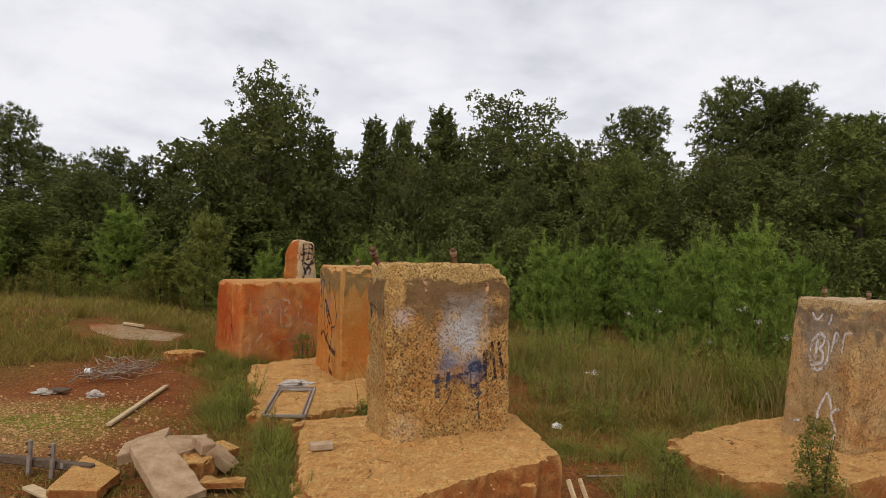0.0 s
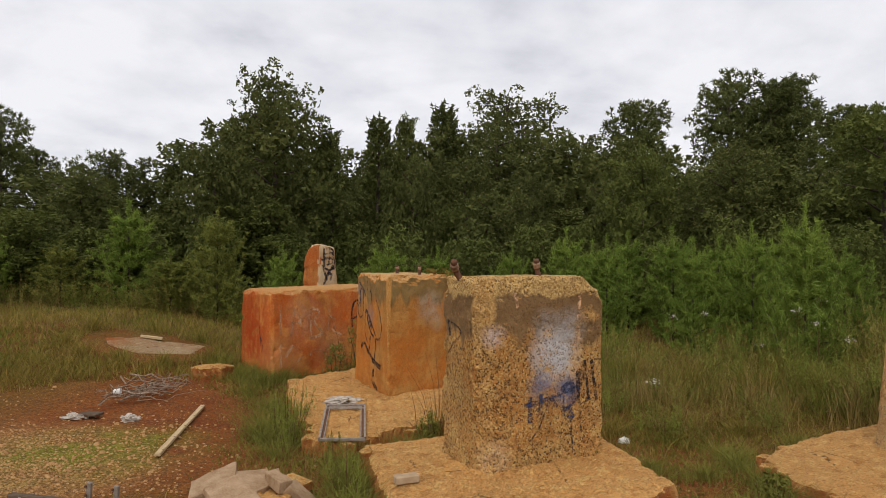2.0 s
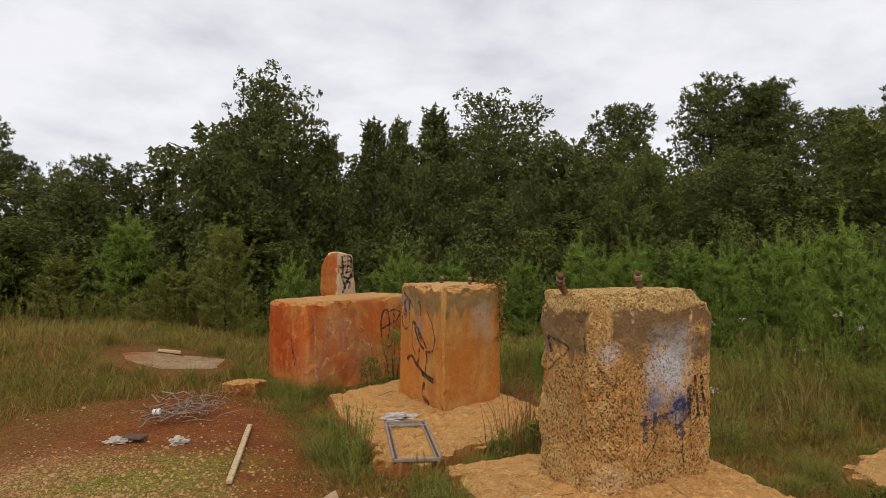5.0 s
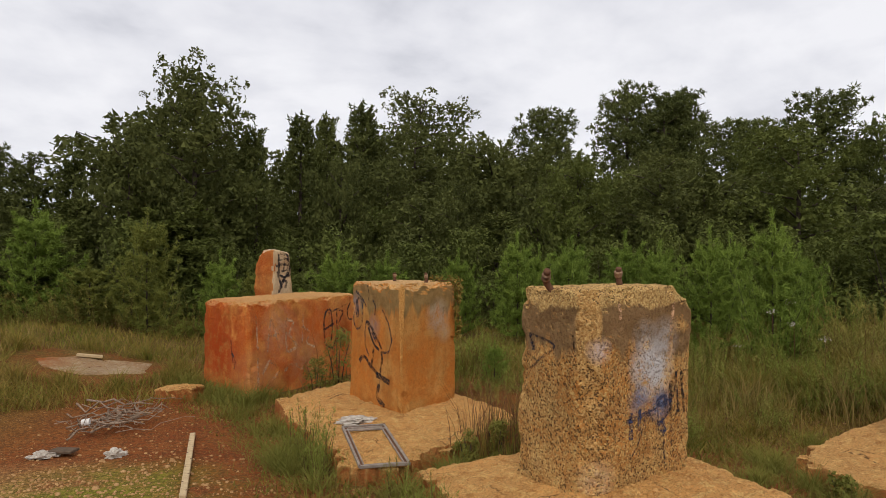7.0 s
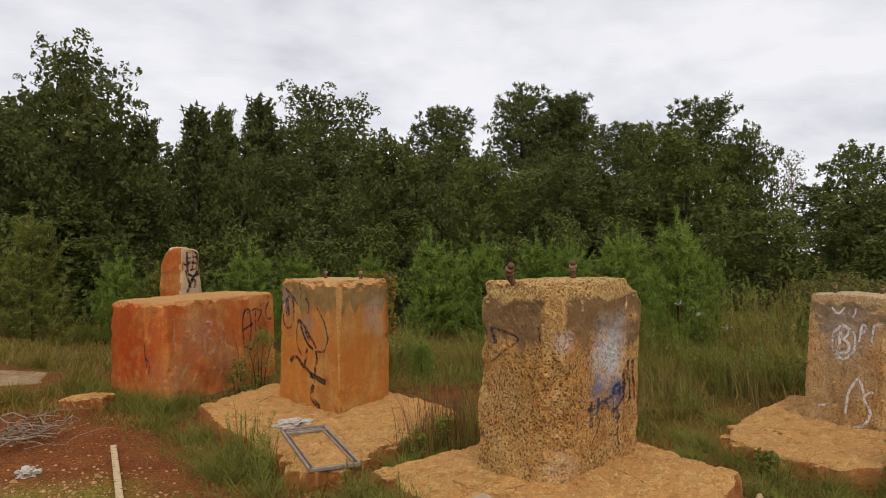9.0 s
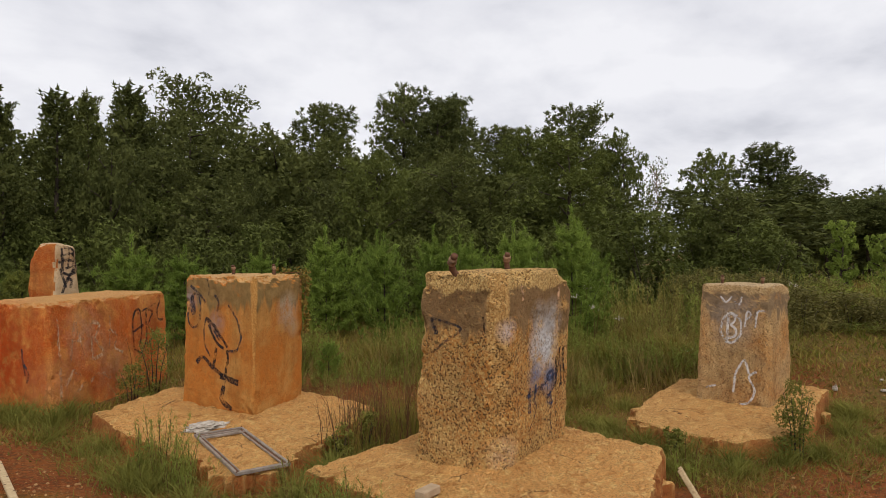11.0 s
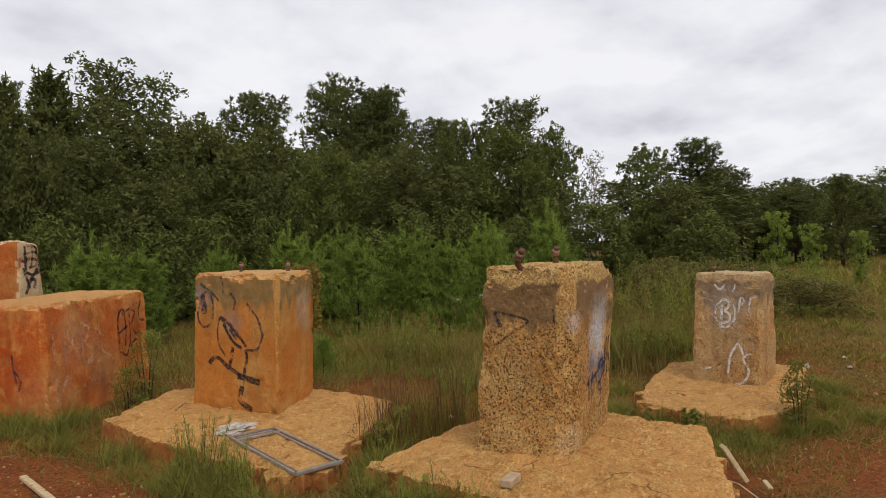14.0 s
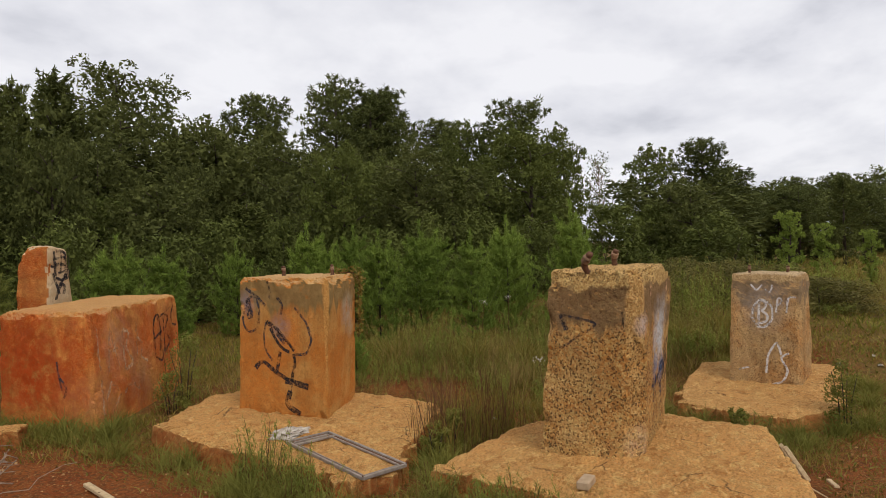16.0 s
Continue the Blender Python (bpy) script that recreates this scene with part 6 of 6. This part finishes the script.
def board(name, a, b, width, thick, mat, label, up=(0, 0, 1), group=""):
    ob = part(name, bar(a, b, width, thick, up, 0.006), mat, at=a)
    return tagged(ob, label, name.replace("_", " "), group)


plank = board("wooden_board", (-3.02, 10.46, 0.02), (-2.92, 8.25, 0.01), 0.062, 0.035, M_WOOD, "pale weathered wooden board with nail holes on clay", group="boards")
for k in range(9):
    f = 0.06 + k * 0.11
    p = Vector((-3.02, 10.46, 0.039)).lerp(Vector((-2.92, 8.25, 0.029)), f) + Vector((0.022 * (-1) ** k, 0, 0.001))
    bm = bmesh.new()
    bmesh.ops.create_circle(bm, cap_ends=True, radius=0.012, segments=8, matrix=Matrix.Translation(p))
    part("nail_hole", bm, M_RUST, plank)
board("wooden_board", (-5.25, 14.62, 0.50), (-4.85, 14.66, 0.44), 0.08, 0.05, M_WOOD, "short wooden board on the concrete pad", group="boards")
board("wooden_board", (1.74, 5.72, -0.16), (1.66, 5.90, 0.15), 0.045, 0.02, M_WOOD, "pale board leaning on the broken footing", (0.7, 0.7, 0), "boards")
board("wooden_board", (1.86, 5.82, -0.16), (1.78, 5.98, 0.13), 0.04, 0.02, M_WOOD, "pale board leaning on the broken footing", (0.7, 0.7, 0), "boards")
board("wooden_board", (1.60, 5.52, -0.06), (1.40, 5.40, -0.04), 0.045, 0.025, M_WOOD, "short wooden board on the clay", group="boards")
board("wooden_board", (-4.45, 10.15, 0.03), (-4.20, 10.05, 0.03), 0.16, 0.03, M_WOOD_GREY, "small grey board among dead branches", group="boards")
board("wooden_board", (-2.70, 6.17, 0.03), (-2.40, 5.92, 0.03), 0.09, 0.03, M_WOOD, "broken reddish board on the grass", group="boards")


def stick(points, radius, label, group="fallen sticks", mat=None):
    points = [(x, y, z + lie(x, y) + 0.02) for x, y, z in points]
    ob = part("stick", tube(points, radius, 6, radius * 0.5), mat or M_STICK, at=points[0], smooth=True)
    return tagged(ob, label, "stick", group)


stick([(1.68, 5.98, 0.02), (1.5, 5.7, 0.04), (1.26, 5.44, 0.02)], 0.012, "thin pale stick on the clay", mat=M_WOOD)
stick([(2.15, 6.95, 0.02), (2.5, 6.85, 0.05), (2.85, 6.65, 0.02)], 0.014, "thin grey stick beside the footing")
rnd = random.Random(4)
for k in range(40):
    x, y = -3.92 + rnd.gauss(0, 0.36), 11.05 + rnd.gauss(0, 0.26)
    a, l = rnd.gauss(0.15, 0.9), rnd.uniform(0.25, 0.95)
    z = 0.02 + rnd.random() * 0.12
    pts = [(x + (s - 0.5) * l * math.cos(a) + rnd.gauss(0, 0.045), y + (s - 0.5) * l * math.sin(a) + rnd.gauss(0, 0.055), z + rnd.gauss(0, 0.03) + (0.16 if k % 3 == 0 else 0.06) * s * rnd.random()) for s in (0, 0.2, 0.4, 0.6, 0.8, 1.0)]
    stick(pts, rnd.uniform(0.005, 0.016), "grey dead branch in a pile on the clay", "dead branches")


def cup():
    """A white plastic cup or lid lying on the branches."""
    at = Vector((-4.24, 10.80, 0.17))
    bm = bmesh.new()
    rows = []
    for r, h in ((0.030, 0.0), (0.036, 0.003), (0.045, 0.085), (0.048, 0.092), (0.043, 0.090), (0.033, 0.01)):
        rows.append([bm.verts.new(at + Vector((h - 0.07, math.cos(k * 0.3927) * r, math.sin(k * 0.3927) * r))) for k in range(16)])
    for a, b in zip(rows, rows[1:]):
        for k in range(16):
            bm.faces.new((a[k], a[(k + 1) % 16], b[(k + 1) % 16], b[k]))
    bm.faces.new(rows[0][::-1])
    bm.faces.new(rows[-1])
    tagged(part("plastic_cup", bm, M_WHITE, at=at, smooth=True), "white plastic cup lying on dead branches", "cup")


cup()

# a flat pad, a rock and the brick on the near footing
bm = rough_slab(((-5.8, 14.35), (-5.2, 14.7), (-4.05, 14.7), (-4.05, 14.0), (-4.9, 13.6), (-5.6, 13.95)), -0.1, 0.018, rings=12, around=100, rough=0.022, seed=51.0)
for v in bm.verts:
    v.co.z += lie(v.co.x, v.co.y)
pad = part("concrete_pad", bm, M_PAD, at=(-5.0, 14.1, lie(-5.0, 14.1)))
tagged(pad, "flat pale concrete pad flush with the red ground", "pad")
rock = part("rock", rough_slab(((-3.72, 12.45), (-3.37, 12.75), (-3.02, 12.55), (-3.17, 12.25), (-3.52, 12.22)), -0.06, 0.24, rings=6, around=40, rough=0.035, seed=57.0, dome=0.03), M_SLAB, at=(-3.36, 12.5, 0))
tagged(rock, "ochre broken rock in the grass", "rock")
lay = on_slab(0, -0.42, 6.72, 0.035)
brick = part("brick", bar(lay + Vector((-0.10, -0.03, 0)), lay + Vector((0.10, 0.03, 0)), 0.10, 0.065, (0, 0, 1), 0.008), M_BRICK, at=tuple(lay))
tagged(brick, "pale loose brick on the ochre footing", "brick")


# ---- rubble beside the gravel ----
def flag(corners, thick, seed, label, mat=None):
    """A broken flat piece of concrete on four corners of its upper side."""
    top = [Vector(c) for c in corners]
    n = (top[1] - top[0]).cross(top[3] - top[0]).normalized()
    if n.z < 0:
        n = -n
    bm = rough_box([c - n * thick for c in top], top, (22, 16, 5), 0.005, 0.004, seed, 0.02)
    ob = part("rubble_slab", bm, mat or M_RUBBLE, at=tuple(top[0]))
    return tagged(ob, label, "rubble", "rubble slabs")


flag(((-1.43, 5.54, 0.10), (-1.20, 5.84, 0.12), (-1.75, 6.49, 0.36), (-1.99, 6.32, 0.33)), 0.075, 61.0, "grey-brown broken concrete slab tilted on other rubble")
flag(((-2.12, 6.42, 0.20), (-1.80, 6.62, 0.26), (-1.88, 7.05, 0.29), (-2.18, 6.74, 0.24)), 0.09, 63.0, "grey concrete slab under another in the rubble heap")
flag(((-1.88, 6.86, 0.26), (-1.64, 6.50, 0.20), (-1.50, 6.80, 0.19), (-1.62, 7.08, 0.21)), 0.07, 65.0, "grey concrete slab piece in the rubble heap")
flag(((-1.60, 6.80, 0.27), (-1.44, 6.56, 0.25), (-1.35, 6.68, 0.23), (-1.50, 6.93, 0.26)), 0.09, 67.0, "pale block of concrete on top of the rubble")
flag(((-1.37, 6.58, 0.21), (-1.20, 6.62, 0.03), (-1.16, 6.80, 0.03), (-1.35, 6.78, 0.21)), 0.08, 69.0, "pale concrete block leaning off the rubble")
lump = part("rubble_lump", rough_slab(((-1.78, 6.48), (-1.40, 6.42), (-1.30, 6.75), (-1.70, 6.95)), -0.06, 0.15, rings=6, around=44, rough=0.04, seed=71.0), M_SLAB, at=(-1.55, 6.65, 0))
tagged(lump, "brown lump of concrete under the rubble", "rubble", "rubble slabs")
flag(((-1.62, 7.00, 0.12), (-1.34, 6.86, 0.10), (-1.22, 7.04, 0.10), (-1.42, 7.22, 0.12)), 0.08, 72.0, "ochre concrete piece behind the rubble heap", M_SLAB)
flag(((-1.36, 6.14, 0.06), (-0.99, 6.16, 0.06), (-1.00, 6.32, 0.06), (-1.36, 6.34, 0.06)), 0.05, 73.0, "thin ochre concrete piece on the grass", M_SLAB)
flag(((-2.43, 5.90, 0.10), (-2.06, 5.93, 0.08), (-2.04, 6.32, 0.10), (-2.52, 6.75, 0.12)), 0.09, 75.0, "ochre broken concrete slab under the rail", M_SLAB)
flag(((-2.25, 5.70, 0.04), (-1.90, 5.64, 0.04), (-1.92, 5.84, 0.05), (-2.24, 5.86, 0.05)), 0.05, 77.0, "thin pale concrete piece on the ground", M_SLAB)


def rail_with_posts():
    """A dark timber rail with bolt plates, lying with two short steel posts fixed to it."""
    ob = thing("fence_rail", (-2.8, 6.62, 0.0), "dark weathered timber rail with two steel posts", "rail")
    part("timber", bar((-3.72, 7.02, 0.05), (-2.30, 6.41, 0.10), 0.06, 0.075, (0, 0, 1), 0.01), M_WOOD_GREY, ob, "dark grey timber")
    for x, y in ((-2.93, 6.62), (-2.69, 6.52)):
        post = part("post", bar((x, y, -0.02), (x + 0.02, y - 0.02, 0.29), 0.042, 0.026, (0.37, 0.93, 0), 0.004), M_GALV, ob, "short galvanised steel post")
        for z in (0.26, 0.19):
            part("bolt_head", tube([(x - 0.002, y - 0.012, z), (x - 0.010, y - 0.034, z)], 0.010, 8), M_RUST, post)
    for f in (0.10, 0.72, 0.80):
        p = Vector((-3.72, 7.02, 0.05)).lerp(Vector((-2.30, 6.41, 0.10)), f) + Vector((-0.014, -0.030, 0))
        part("plate", bar(p + Vector((0, 0, -0.024)), p + Vector((0, 0, 0.024)), 0.030, 0.008, (0.37, 0.93, 0), 0.002), M_GALV, ob, "small steel plate")


rail_with_posts()


# ---- small plants by the footings ----
def creeper():
    global rng
    rng = np.random.default_rng(31)
    ob = thing("creeper", (0.42, 10.78, 1.5), "yellowing creeper hanging over the pier's corner", "creeper")
    pts = [(0.14, 10.82, 1.83), (0.38, 10.78, 1.82), (0.45, 10.76, 1.70), (0.42, 10.75, 1.45), (0.46, 10.77, 1.2), (0.43, 10.78, 0.95)]
    part("stem", tube(pts, 0.006, 5, 0.003), M_STEM, ob)
    c = np.array([Vector(a).lerp(Vector(b), f) for a, b in zip(pts, pts[1:]) for f in (0, 0.33, 0.66)])
    dens = np.array([0.10, 0.12, 0.13, 0.13, 0.12, 0.10, 0.08, 0.06, 0.05, 0.05, 0.05, 0.06, 0.05, 0.04, 0.04])
    v, q = clumps(c, dens, 26, 0.026, 0.6, 0.9)
    part("foliage", fast_mesh("foliage", v, (), q), M_CREEPER, ob)


creeper()


def weed(x, y, height, width, seed, mat, label, count=26, leaf=0.02):
    ob = make_shrub(height, width, seed, mat, label, leaf, count, "weed", 34)
    ob["category"], ob["group"] = "weed", "weeds"
    ob.location = (x, y, lie(x, y))


weed(3.86, 5.94, 0.85, 0.45, 201, M_WEED, "leafy green weed before the eastern footing", 90, 0.016)

def upright_weed(x, y, height, width, seed, mat, label, stalks):
    ob = make_stalks(height, width, seed, mat, label, stalks, 0.028, 0.3, "weed")
    ob["category"], ob["group"] = "weed", "weeds"
    ob.location = (x, y, lie(x, y))


for k, (x, y, h) in enumerate(((-1.06, 7.75, 0.50), (-0.96, 7.35, 0.46), (-0.90, 7.0, 0.52), (-0.82, 6.6, 0.46), (-0.74, 6.2, 0.44), (-0.55, 5.7, 0.42), (-1.72, 9.15, 0.55), (-1.62, 8.75, 0.50), (-1.88, 9.7, 0.45), (2.35, 6.3, 0.40), (2.75, 6.55, 0.45))):
    upright_weed(x, y, h, 0.30, 202 + 10 * k, (M_WEED, M_FEATHER)[k % 2], "upright feathery green weed at the footing's edge", 13)
weed(-0.05, 8.85, 0.45, 0.35, 207, M_WEED, "leafy green weed between two footings")
weed(0.35, 9.00, 0.50, 0.35, 208, M_WEED, "leafy green weed between two footings")
weed(2.95, 6.85, 0.35, 0.30, 209, M_WEED, "small weed at the footing's corner")
weed(-0.95, 13.1, 1.0, 0.7, 210, M_SHRUB, "dull green weed beside the red pier", 44)
weed(-1.35, 12.6, 0.55, 0.5, 211, M_WEED, "green weed beside the red pier", 30)
upright_weed(-1.74, 9.50, 0.80, 0.42, 330, M_FEATHER, "tall feathery green weed beside the footing", 46)
upright_weed(-1.66, 8.98, 0.62, 0.34, 332, M_FEATHER, "tall feathery green weed beside the footing", 30)
upright_weed(-1.80, 9.10, 0.55, 0.36, 331, M_WEED, "tall feathery green weed beside the footing", 18)
plant("young", 1.6, 12.4, 0.75, 0.55)
